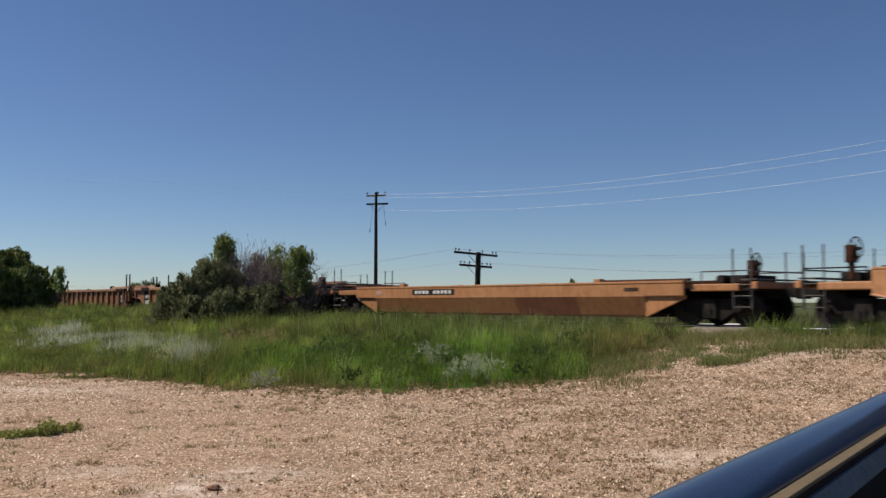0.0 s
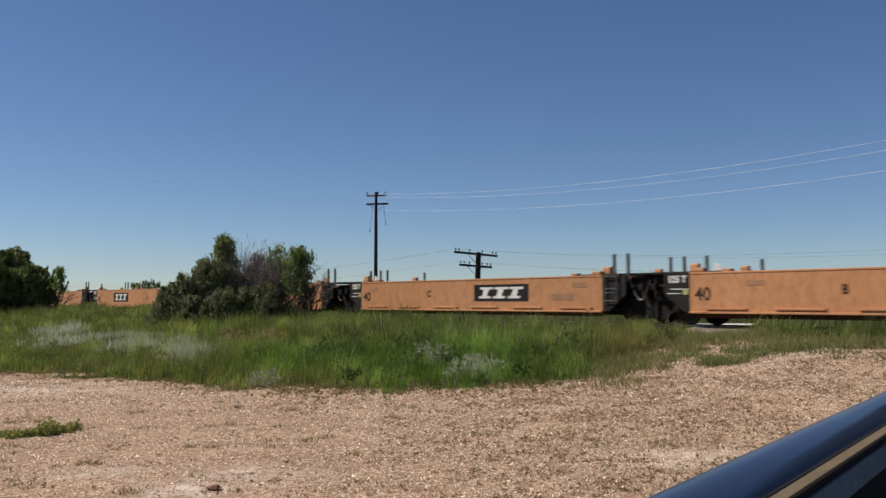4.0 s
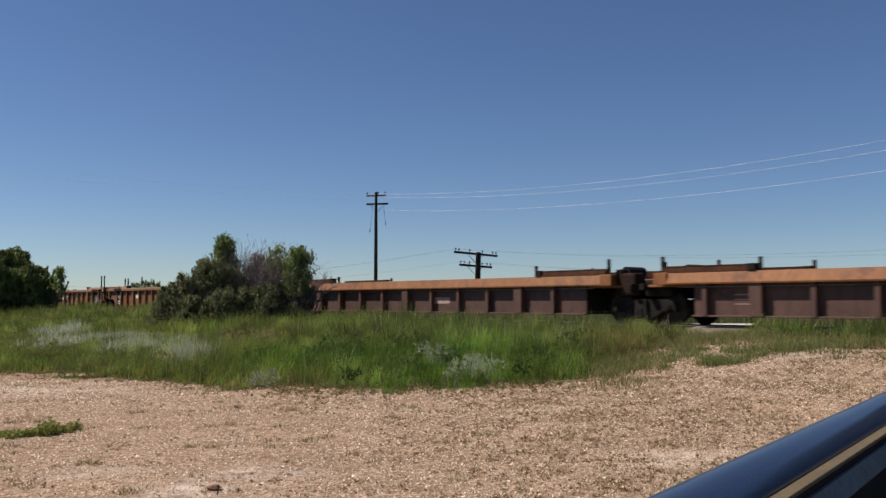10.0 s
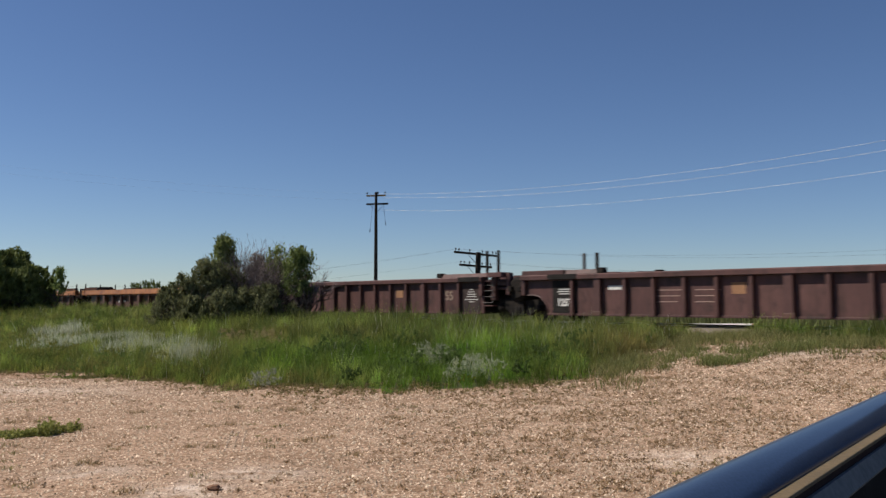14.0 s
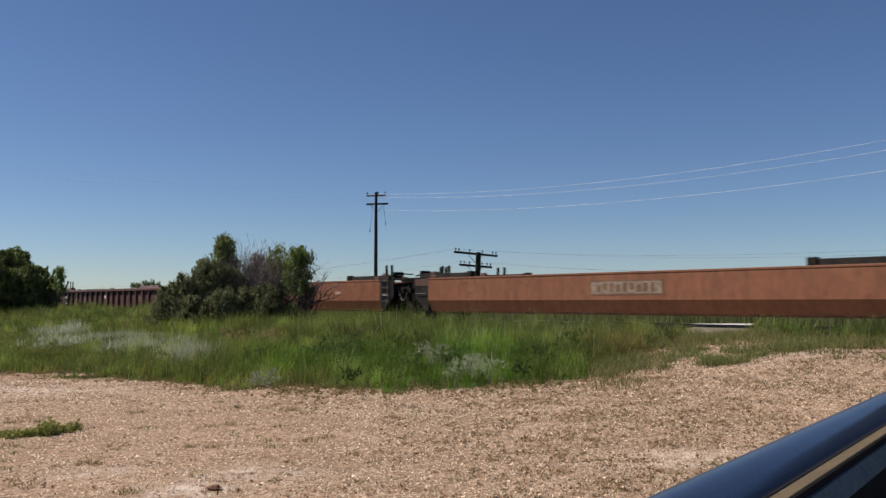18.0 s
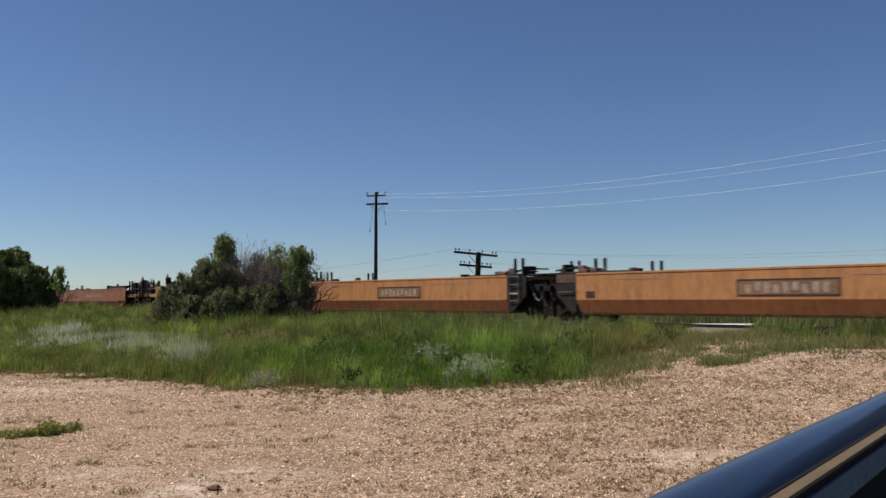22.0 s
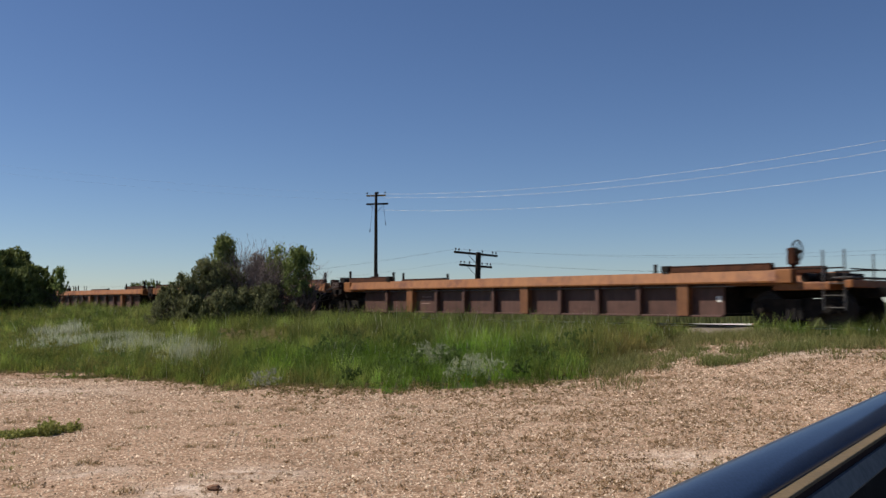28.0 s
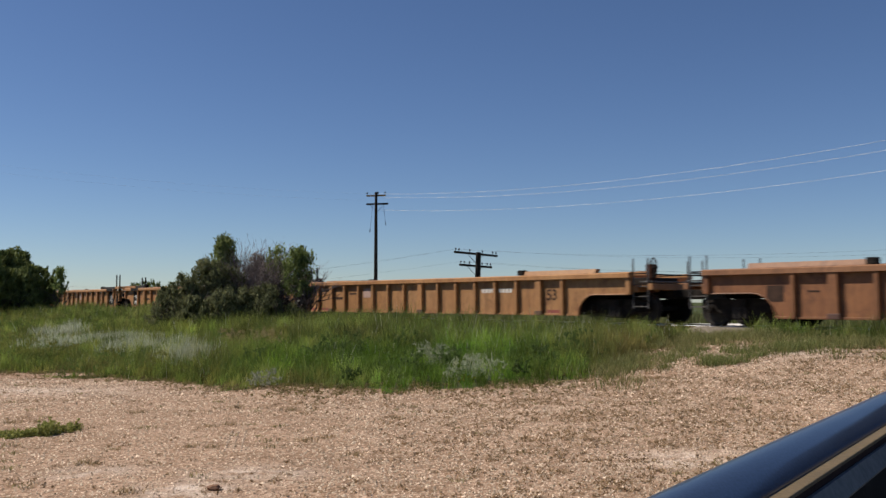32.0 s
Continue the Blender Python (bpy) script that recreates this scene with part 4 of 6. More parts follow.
# ---- pole lines ----
def wire(p, q, sag, name, material, r, group, label):
    cu = bpy.data.curves.new(name, "CURVE")
    cu.dimensions, cu.bevel_depth, cu.bevel_resolution = "3D", r, 1
    sp = cu.splines.new("POLY")
    sp.points.add(24)
    p, q = Vector(p), Vector(q)
    for i in range(25):
        t = i / 24
        c = p.lerp(q, t)
        sp.points[i].co = (c.x, c.y, c.z - 4 * sag * t * (1 - t), 1)
    tmp = new(name, cu)
    me = bpy.data.meshes.new_from_object(tmp.evaluated_get(bpy.context.evaluated_depsgraph_get()))
    bpy.data.objects.remove(tmp)
    me.materials.clear()
    me.materials.append(material)
    return tagged(new(name, me), label, "wire", group)


def telegraph_pole(x, y, top, lean=0.0):
    """A short railway telegraph pole with two braced crossarms and pin insulators."""
    thing = new("telegraph_pole")
    z = float(ground_z(x, y))
    thing.matrix_basis = Matrix.Translation((x, y, z)) @ pose(0, 0, 0, 0, 0, math.degrees(math.atan2(NY, NX))) @ pose(0, 0, 0, 0, lean, 0)
    tagged(thing, "short dark telegraph pole with two crossarms", "pole")
    h = top - z
    part("shaft", Solid().bar((0, 0, -0.6), (0, 0, h), 0.17, 0.135, 12), M_POLE, thing, shade=False)
    for zz, half in ((h - 0.08, 1.52), (h - 0.72, 1.13)):
        arm = part("crossarm", Solid().box(-half, half, 0.13, 0.24, zz - 0.055, zz + 0.055, 0.01), M_POLE, thing)
        for px in (-half + 0.08, -half + 0.32, -0.45, 0.45, half - 0.32, half - 0.08):
            part("insulator", shared("insulator", lambda: Solid().lathe([(0.012, 0.0), (0.012, 0.07), (0.04, 0.075), (0.045, 0.11), (0.028, 0.13), (0.036, 0.15), (0.02, 0.17)], seg=8), M_GLASSINS),
                 None, arm, at=pose(px, 0.185, zz + 0.05))
        for sgn in (-1, 1):
            part("brace", Solid().bar((sgn * 0.55, 0.25, zz - 0.03), (0, 0.17, zz - 0.5), 0.014, seg=5), M_POLE, arm)
    return thing


def utility_pole(x, y, top, aim, arms=True):
    thing = new("utility_pole")
    z = float(ground_z(x, y))
    thing.matrix_basis = Matrix.Translation((x, y, z)) @ pose(0, 0, 0, 0, 0, aim)
    tagged(thing, "tall dark wooden utility pole with two crossarms", "pole")
    h = top - z
    part("shaft", Solid().bar((0, 0, -1), (0, 0, h), 0.17, 0.11, 12), M_POLE, thing)
    upper = part("crossarm", Solid().box(-0.85, 0.75, 0.1, 0.2, h - 0.32, h - 0.2, 0.01), M_PALEWOOD, thing, "bleached pale crossarm")
    part("crossarm", Solid().box(-0.85, 0.95, 0.1, 0.2, h - 1.0, h - 0.86, 0.01), M_POLE, thing)
    for px in (-0.8, 0.1, 0.7):
        part("insulator", shared("insulator", None, None), None, upper, at=pose(px, 0.15, h - 0.2) @ Matrix.Scale(1.4, 4))
    for sgn in (-1, 1):
        part("brace", Solid().bar((sgn * 0.6, 0.2, h - 0.97), (0, 0.14, h - 1.6), 0.014, seg=5), M_POLE, thing)
    lead = part("ground_lead", Solid().bar((0.55, 0.15, h - 1.0), (0.75, 0.15, h - 2.4), 0.012, seg=5).bar((-0.3, 0.15, h - 1.0), (-0.55, 0.15, h - 2.9), 0.010, seg=5), M_OLDWIRE, thing)
    part("fuse_holder", Solid().bar((0.75, 0.15, h - 2.4), (0.78, 0.15, h - 2.65), 0.03, seg=6), M_GLASSINS, lead)
    part("fuse_holder", Solid().bar((-0.55, 0.15, h - 2.9), (-0.56, 0.15, h - 3.15), 0.035, seg=6), M_GLASSINS, lead)
    return thing


def build_poles():
    TX, TY, TT = 1.76, 46.8, 4.18
    telegraph_pole(TX, TY, TT, 2.2)
    right, left = (TX - UX * 45, TY - UY * 45), (-48.0, 108.0)
    telegraph_pole(*right, TT + 0.1)
    telegraph_pole(*left, 3.6)
    for zz, half, r in ((-0.08 + 0.2, 1.44, 0.003), (-0.08 + 0.2, 1.2, 0.003), (-0.72 + 0.2, 1.05, 0.003), (-0.72 + 0.2, 0.8, 0.003)):
        for sgn in (-1, 1):
            off = Vector((NX * half * sgn, NY * half * sgn, 0))
            p = Vector((TX, TY, TT + zz)) + off
            if half in (1.44, 1.05):
                wire(p, Vector((*right, TT + 0.1 + zz)) + off, 1.09, "telegraph_wire", M_OLDWIRE, r, "telegraph wires", "thin dark sagging telegraph wire")
            if sgn < 0 and half > 1.0:
                wire(p, Vector((*left, 3.6 + zz)) + off, 1.0, "telegraph_wire", M_OLDWIRE, r, "telegraph wires", "thin dark sagging telegraph wire")
    utility_pole(-5.3, 70, 10.25, -15)
    utility_pole(45, 25, 14.4, -42)
    utility_pole(-50, 48, 13.4, 30)
    a = Vector((-5.3, 70, 10.1))
    for off, dz, sag in (((0.5, 0, 0), 0.0, 2.5), ((1.2, 1.6, 0), -0.35, 2.55), ((0.6, 0.6, 0), -2.1, 2.3)):
        wire(a + Vector((off[0] * 0.5, off[1] * 0.3, dz * 0.6)), Vector((45, 25, 14.15)) + Vector((off[0], off[1], dz)), sag, "power_line", M_WIRE, 0.0085, "power lines", "pale aluminium power line across the sky")
    for dz in (0.0, -0.5):
        wire(a + Vector((0, 0, dz)), Vector((-50, 48, 13.0 + dz)), 1.1, "power_line", M_WIRE, 0.0022, "power lines", "thin aluminium power line across the sky")


build_poles()


# ---- the train ----
# Car space: x forward along the travel, y to the camera's side, z up from the rail's top.
WHEEL_R = 0.46
SPINNING = {}


def bogie(parent, x):
    """A two-axle freight bogie: side frames, bolster, springs and wheelsets."""
    b = part("bogie", shared("bogie", lambda: Solid().box(-0.2, 0.2, -1.15, 1.15, 0.42, 0.72, 0.03), M_TRUCK), None, parent, "dirty dark cast steel bogie", at=pose(x, 0, 0))

    def frame_side():
        s = Solid()
        s.outline([(-1.12, 0.38), (-1.12, 0.62), (-0.85, 0.72), (0.85, 0.72), (1.12, 0.62), (1.12, 0.38), (0.72, 0.40), (0.36, 0.18), (-0.36, 0.18), (-0.72, 0.40)], -0.06, 0.06)
        for sgn in (-1, 1):
            s.bar((sgn * 0.89, -0.12, WHEEL_R), (sgn * 0.89, 0.14, WHEEL_R), 0.12, seg=10)
            s.bar((sgn * 0.89, 0.14, WHEEL_R), (sgn * 0.89, 0.18, WHEEL_R), 0.07, seg=8)
        return s

    side = shared("side_frame", frame_side, M_TRUCK)
    spring = shared("spring_nest", lambda: Solid().bar((-0.15, 0, 0.22), (-0.15, 0, 0.5), 0.06).bar((0.15, 0, 0.22), (0.15, 0, 0.5), 0.06).bar((0, 0.03, 0.22), (0, 0.03, 0.5), 0.05), M_WHEEL)
    for sgn in (1, -1):
        part("side_frame", side, None, b, at=pose(0, sgn * 1.0, 0))
        part("spring_nest", spring, None, b, at=pose(0, sgn * 1.1, 0))
    wheels = shared("wheelset", lambda: wheelset_solid(), M_WHEEL)
    for i, sgn in enumerate((1, -1)):
        w = part("wheelset", wheels, None, b, at=pose(sgn * 0.89, 0, WHEEL_R))
        SPINNING.setdefault(i, []).append(w)
    return b


def wheelset_solid():
    s = Solid()
    for sgn in (1, -1):
        y = sgn * 0.7525
        prof = [(0.10, -0.09), (0.10, -0.03), (0.38, -0.035), (0.40, -0.07), (WHEEL_R + 0.025, -0.07), (WHEEL_R + 0.025, -0.04), (WHEEL_R, -0.03), (WHEEL_R - 0.006, 0.07), (0.40, 0.07), (0.38, 0.02), (0.14, 0.045), (0.10, 0.09)]
        s.lathe([(r, h) for r, h in prof], (0, y, 0), (0, sgn, 0), 24)
        for k in range(4):
            ang = k * math.pi / 2
            s.bar((0.25 * math.cos(ang), y + sgn * 0.02, 0.25 * math.sin(ang)), (0.25 * math.cos(ang), y + sgn * 0.05, 0.25 * math.sin(ang)), 0.045, seg=6)
    s.bar((0, -0.95, 0), (0, 0.95, 0), 0.085, seg=10)
    return s


def ladder(parent, x, y, z0, z1, width=0.42, post_top=None):
    s = Solid()
    for sx in (-width / 2, width / 2):
        s.bar((x + sx, y, z0), (x + sx, y, post_top or z1), 0.022, seg=6)
    k = int((z1 - z0) / 0.3)
    for i in range(k + 1):
        zz = z0 + 0.06 + i * (z1 - z0 - 0.12) / max(1, k)
        s.bar((x - width / 2, y, zz), (x + width / 2, y, zz), 0.014, seg=5)
    return part("ladder", s, M_STEEL, parent)


def brake_stand(parent, x, y, z):
    s = Solid().box(x - 0.10, x + 0.10, y - 0.14, y + 0.14, z + 0.30, z + 0.72, 0.03).box(x - 0.05, x + 0.05, y - 0.05, y + 0.05, z - 0.1, z + 0.35)
    stand = part("brake_stand", s, M_DEEPRUST, parent)
    w = Solid().ring((x - 0.16, y + 0.12, z + 0.62), (0.55, 0.83, 0), 0.27, 0.02, 20, 5)
    ax = Vector((0.55, 0.83, 0)).normalized()
    tx = Vector((-0.83, 0.55, 0)).normalized()
    c = Vector((x - 0.16, y + 0.12, z + 0.62))
    for k in range(6):
        ang = k * math.pi / 3
        w.bar(c, c + (tx * math.cos(ang) + Vector((0, 0, 1)) * math.sin(ang)) * 0.27, 0.012, seg=5)
    w.bar(c - ax * 0.12, c + ax * 0.04, 0.04, seg=8)
    part("brake_wheel", w, M_TRUCK, stand, "spoked hand brake wheel")


def posts(parent, x, z, tops, material, sides=(1.36, -1.36)):
    """Upright guide posts on both sides of the car's end."""
    h = tops
    for y in sides:
        part("guide_post", shared(("guide_post", round(h, 2), material.name), lambda: Solid().box(-0.045, 0.045, -0.03, 0.03, -0.12, h, 0.008), material), None, parent, at=pose(x, y, z))


def end_gear(parent, sgn, H, z, tall):
    """Pipes, boxes and levers that sit on top of an inner car end."""
    at = lambda d: sgn * (H - d)
    p = part("pipe_run", Solid().tube([(at(0.4), 1.2, z + 0.12), (at(1.0), 1.25, z + 0.17), (at(1.7), 1.25, z + 0.17), (at(2.0), 1.2, z + 0.05)], 0.03)
             .tube([(at(0.3), 0.8, z + 0.2), (at(1.2), 0.85, z + 0.25), (at(1.9), 0.9, z + 0.1)], 0.028), M_TRUCK, parent)
    part("lever_bracket", Solid().box(*sorted((at(0.75), at(0.9))), 0.9, 1.3, z + 0.02, z + 0.3, 0.02), M_TRUCK, p)
    part("twist_lock", Solid().box(*sorted((at(1.95), at(2.2))), 1.1, 1.4, z + 0.015, z + 0.16, 0.03), PAINT["dull"], p)
    if tall:
        g = part("brake_platform", Solid().box(*sorted((at(0.1), at(1.9))), -0.9, 1.35, z + 0.04, z + 0.14, 0.02).box(*sorted((at(0.5), at(1.25))), -0.3, 1.2, z + 0.14, z + 0.36, 0.06), M_BLACK, parent, "black platform with brake gear")
        part("brake_cylinder", Solid().bar((at(0.5), 0.9, z + 0.44), (at(1.4), 0.9, z + 0.44), 0.10, seg=12), M_TRUCK, g)
        part("valve_box", Solid().box(*sorted((at(1.55), at(1.85))), 0.8, 1.3, z + 0.14, z + 0.36, 0.04), PAINT["dull"], g)
        part("hand_rail", Solid().tube([(at(0.15), 1.36, z + 0.1), (at(0.2), 1.36, z + 0.6), (at(1.6), 1.36, z + 0.6), (at(1.7), 1.36, z + 0.1)], 0.016), M_STEEL, g)


def arch(c, end, z0, z1, top, sgn):
    """Outline of a car side's end where it is cut away over the bogie. sgn: +1 at the front end."""
    pts = [(c, z0)]
    for i in range(1, 7):
        t = i / 6 * math.pi / 2
        pts.append((c + sgn * 0.62 * (1 - math.cos(t)), z0 + (z1 - z0) * math.sin(t)))
    pts += [(end, z1), (end, top)]
    return pts


HEIGHTS = {"S": (0.29, 1.50), "Y": (0.35, 1.42), "R": (0.26, 1.49), "C": (0.28, 1.435), "K": (0.23, 1.21)}


def well_car(kind, front_q, rear_q, front, rear, colour, marks=(), band=None, wide_at=(-6, 0, 6), rib_post=None, brake_front=False, letters=True, gear=False):
    """One well car body of an articulated set. front, rear: 'c' for a coupler end, 'a' for an articulated one."""
    L = front_q - rear_q
    paint = PAINT[colour]
    chord = PAINT[band or colour]
    z0, z1 = HEIGHTS[kind]
    car = new("well_car")
    words = {"S": "smooth slanted sides", "K": "low smooth slanted sides", "Y": "flat smooth sides", "R": "ribbed sides", "C": "broad top chords"}[kind]
    tagged(car, f"empty {PAINT_WORD[colour]} container well car with {words}", "freight car", "well cars of the train")
    H = L / 2
    ends = ((1, front), (-1, rear))
    # where the full side begins and where its upper part stops, at each end
    cut = {"S": {"a": 1.5, "c": 3.5}, "K": {"a": 1.5, "c": 3.9}, "Y": {"a": 1.5, "c": 3.5}, "R": {"a": 1.55, "c": 3.2}, "C": {"a": 1.9, "c": 3.9}}[kind]
    stop = {"S": {"a": 1.5, "c": 2.4}, "K": {"a": 1.5, "c": 2.6}, "Y": {"a": 1.5, "c": 2.4}, "R": {"a": 0.45, "c": 1.2}, "C": {"a": 0.75, "c": 1.9}}[kind]
    xf, xr = H - cut[front], -H + cut[rear]
    ef, er = H - stop[front], -H + stop[rear]

    for side in (1, -1):
        wall = None
        if kind in "SK":
            zc = 0.705 if kind == "S" else 0.80
            up = Solid().outline([(ef, zc + 0.02), (ef, z1), (er, z1), (er, zc + 0.02)], side * 1.44, side * 1.50)
            wall = part("side_wall", up, paint, car)
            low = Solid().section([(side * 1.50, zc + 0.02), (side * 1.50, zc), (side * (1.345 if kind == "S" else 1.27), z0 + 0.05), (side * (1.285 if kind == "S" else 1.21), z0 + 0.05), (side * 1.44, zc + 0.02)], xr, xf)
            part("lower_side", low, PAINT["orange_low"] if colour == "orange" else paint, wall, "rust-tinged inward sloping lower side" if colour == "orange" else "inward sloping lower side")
            part("bottom_sill", Solid().box(xr, xf, min(side * 1.2, side * (1.36 if kind == "S" else 1.285)), max(side * 1.2, side * (1.36 if kind == "S" else 1.285)), z0 - 0.02, z0 + 0.05, 0.01), M_DEEPRUST, wall)
            part("top_sill", Solid().box(er, ef, min(side * 1.36, side * 1.515), max(side * 1.36, side * 1.515), z1 - 0.05, z1 + 0.012, 0.012), paint, wall)
            for sgn, k in ends:
                if k == "c":
                    a, b = (xf, ef) if sgn > 0 else (xr, er)
                    part("sloped_end", Solid().outline([(a, z0), (a, zc + 0.02), (b, zc + 0.02)] if kind == "S" else [(a, z0), (a, zc + 0.02), (b, zc + 0.02), (b, zc - 0.05)], side * 1.34, side * 1.42), paint, wall)
        elif kind == "Y":
            pts = []
            fr = [(xf, z0), (xf + 0.25, 0.62), (ef, 0.80), (ef, z1)] if front == "c" else [(ef, z0), (ef, z1)]
            re = [(er, z1), (er, 0.80), (xr - 0.25, 0.62), (xr, z0)] if rear == "c" else [(er, z1), (er, z0)]
            wall = part("side_wall", Solid().outline(fr + re, side * 1.43, side * 1.49), paint, car)
            part("top_sill", Solid().box(er, ef, min(side * 1.36, side * 1.502), max(side * 1.36, side * 1.502), z1 - 0.04, z1 + 0.012, 0.012), paint, wall)
            part("bottom_sill", Solid().box(xr, xf, min(side * 1.40, side * 1.55), max(side * 1.40, side * 1.55), z0 - 0.01, z0 + 0.045, 0.012), paint, wall)
            for sgn, k in ends:
                if k == "c":
                    b = xf if sgn > 0 else xr
                    part("arch_flange", Solid().tube([(b - sgn * 0.3, side * 1.5, z0 + 0.03), (b, side * 1.5, z0 + 0.03), (b + sgn * 0.25, side * 1.5, 0.64), (sgn * (H - stop["c"]), side * 1.5, 0.81)], 0.028), paint, wall)
            part("lower_beam", Solid().box(xr + 0.1, xf - 0.1, *sorted((side * 1.30, side * 1.46)), z0 - 0.13, z0 - 0.012, 0.01), M_DEEPRUST, wall, "rust brown beam under the side")
            for k in range(6):
                xm = xr + (xf - xr) * (k + 0.5) / 6
                part("rub_rail", shared(("rub_rail", 1), lambda: Solid().box(-0.65, 0.65, -0.02, 0.06, 0, 0.055, 0.01), paint), None, wall, at=pose(xm, side * 1.49, z0 + 0.09))
            for xm in (xr + 0.5, xf - 0.5, 0.4):
                part("lifting_lug", shared(("lifting_lug", colour), lambda: Solid().box(-0.09, 0.09, -0.04, 0.05, -0.04, 0.12, 0.02), paint), None, wall, at=pose(xm, side * 1.5, z0 + 0.02))
        elif kind == "R":
            fr = arch(xf, ef, z0, 0.86, 1.36, 1)
            if rear == "a":
                er = xr - 0.12
            re = arch(xr, er, z0, 0.86, 1.36, -1) if rear == "c" else [(er, z0), (er, 1.36)]
            wall = part("side_wall", Solid().outline(fr + re[::-1], side * 1.36, side * 1.40), paint, car)
            part("top_chord", Solid().section([(side * 1.30, 1.34), (side * 1.55, 1.34), (side * 1.55, z1 - 0.03), (side * 1.50, z1), (side * 1.30, z1)], er, ef), chord, wall)
            part("bottom_sill", Solid().box(xr, xf, min(side * 1.34, side * 1.44), max(side * 1.34, side * 1.44), z0 - 0.03, z0 + 0.03, 0.01), paint, wall)
            for k in range(-8, 9):
                if not (xr + 0.2 < k < xf - 0.2):
                    continue
                wide = k in wide_at
                hw = 0.13 if wide else 0.055
                me = shared(("rib", wide, colour), lambda: Solid().outline([(-hw, z0), (hw, z0), (hw * 0.85, 1.335), (-hw * 0.85, 1.335)], -0.06, 0.06), paint)
                part("rib", me, None, wall, at=pose(k, side * 1.46, 0))
                if wide:
                    part("jacking_pad", shared(("jacking_pad",), lambda: Solid().box(-0.17, 0.13, -0.05, 0.05, 0, 0.13, 0.015), PAINT["dull"]), None, wall, at=pose(k, side * 1.5, z0 - 0.02))
            for sgn, k in ends:
                edge = (xf, ef) if sgn > 0 else (xr, er)
                part("end_rib", Solid().box(edge[1] - sgn * 0.16 if sgn > 0 else edge[1], edge[1] if sgn > 0 else edge[1] + 0.16, min(side * 1.40, side * 1.5), max(side * 1.40, side * 1.5), 0.86, 1.34, 0.01), paint, wall)
                if k == "a" and sgn < 0:
                    continue
                lip = Solid().tube([(px, side * 1.42, pz) for px, pz in arch(edge[0], edge[1], z0, 0.86, 1.36, sgn)[:8]], 0.02)
                part("arch_lip", lip, paint, wall)
        else:
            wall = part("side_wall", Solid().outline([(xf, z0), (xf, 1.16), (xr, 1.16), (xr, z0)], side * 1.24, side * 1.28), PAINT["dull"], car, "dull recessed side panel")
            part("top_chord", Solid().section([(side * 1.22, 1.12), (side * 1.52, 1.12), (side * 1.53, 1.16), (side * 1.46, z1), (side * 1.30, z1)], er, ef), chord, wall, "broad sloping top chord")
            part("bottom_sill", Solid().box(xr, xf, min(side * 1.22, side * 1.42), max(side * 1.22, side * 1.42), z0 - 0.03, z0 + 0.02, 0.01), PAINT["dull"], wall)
            part("pipe_rail", Solid().bar((xr - 0.4, side * 1.40, 1.045), (xf + 0.4, side * 1.40, 1.045), 0.018, seg=6), M_STEEL, wall)
            k = -7.5
            while k < 8:
                if xr + 0.15 < k < xf - 0.15:
                    wide = abs(k / 6 - round(k / 6)) < 0.01 or abs((k / 6) % 1) < 0.01
                    hw = 0.17 if wide else 0.06
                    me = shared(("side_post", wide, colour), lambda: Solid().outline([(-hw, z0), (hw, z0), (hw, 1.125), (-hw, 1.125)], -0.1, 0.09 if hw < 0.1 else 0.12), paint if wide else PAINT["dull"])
                    part("side_post", me, None, wall, at=pose(k, side * 1.36, 0))
                k += 1.5
            for sgn, k in ends:
                e = ef if sgn > 0 else er
                part("end_block", Solid().box(min(e, e - sgn * 0.42), max(e, e - sgn * 0.42), min(side * 1.25, side * 1.535), max(side * 1.25, side * 1.535), 1.105, z1 + 0.01, 0.02), chord, wall)

        # raised guides on top of the side at its ends
        for sgn, k in ends:
            d0, d1 = (1.0, 3.7) if k == "a" else (2.5, 5.6)
            if kind == "Y":
                d0, d1 = (0.9, 2.6) if k == "a" else (2.6, 4.6)
            gx0, gx1 = sorted((sgn * (H - d0), sgn * (H - d1)))
            hgt = 0.045 if kind == "Y" else 0.07 if kind == "K" else 0.15 if kind == "C" else (0.17 if colour == "red" else 0.06) if kind == "S" else 0.13
            # the dark steel of kind S guides paints in the shade on them
            g = part("container_guide", Solid().section([(side * 1.24, z1 + 0.005), (side * 1.47, z1 + 0.005), (side * 1.42, z1 + hgt), (side * 1.24, z1 + hgt)], gx0, gx1),
                     M_DEEPRUST if kind == "C" else M_BLACK if kind == "Y" or (kind == "R" and k == "a" and colour == "tan") else M_DEEPRUST if kind == "K" else chord if kind == "R" else M_TRUCK if kind == "S" else PAINT["dull"], wall)
            if kind == "C":
                part("guide_lip", Solid().box(gx0, gx1, *sorted((side * 1.24, side * 1.43)), z1 + hgt + 0.001, z1 + hgt + 0.03, 0.006), M_DEEPRUST, g)
            tip = sgn * (H - d1)
            part("guide_cap", Solid().box(tip - 0.12, tip + 0.12, min(side * 1.28, side * 1.5), max(side * 1.28, side * 1.5), z1 + 0.01, z1 + hgt + 0.04, 0.015), M_TRUCK if kind in "RCS" else paint, g)

    # well floor, end bulkheads, decks above the bogies
    part("well_floor", Solid().box(xr, xf, -1.27, 1.27, z0 - 0.01, z0 + 0.06), M_TRUCK, car)
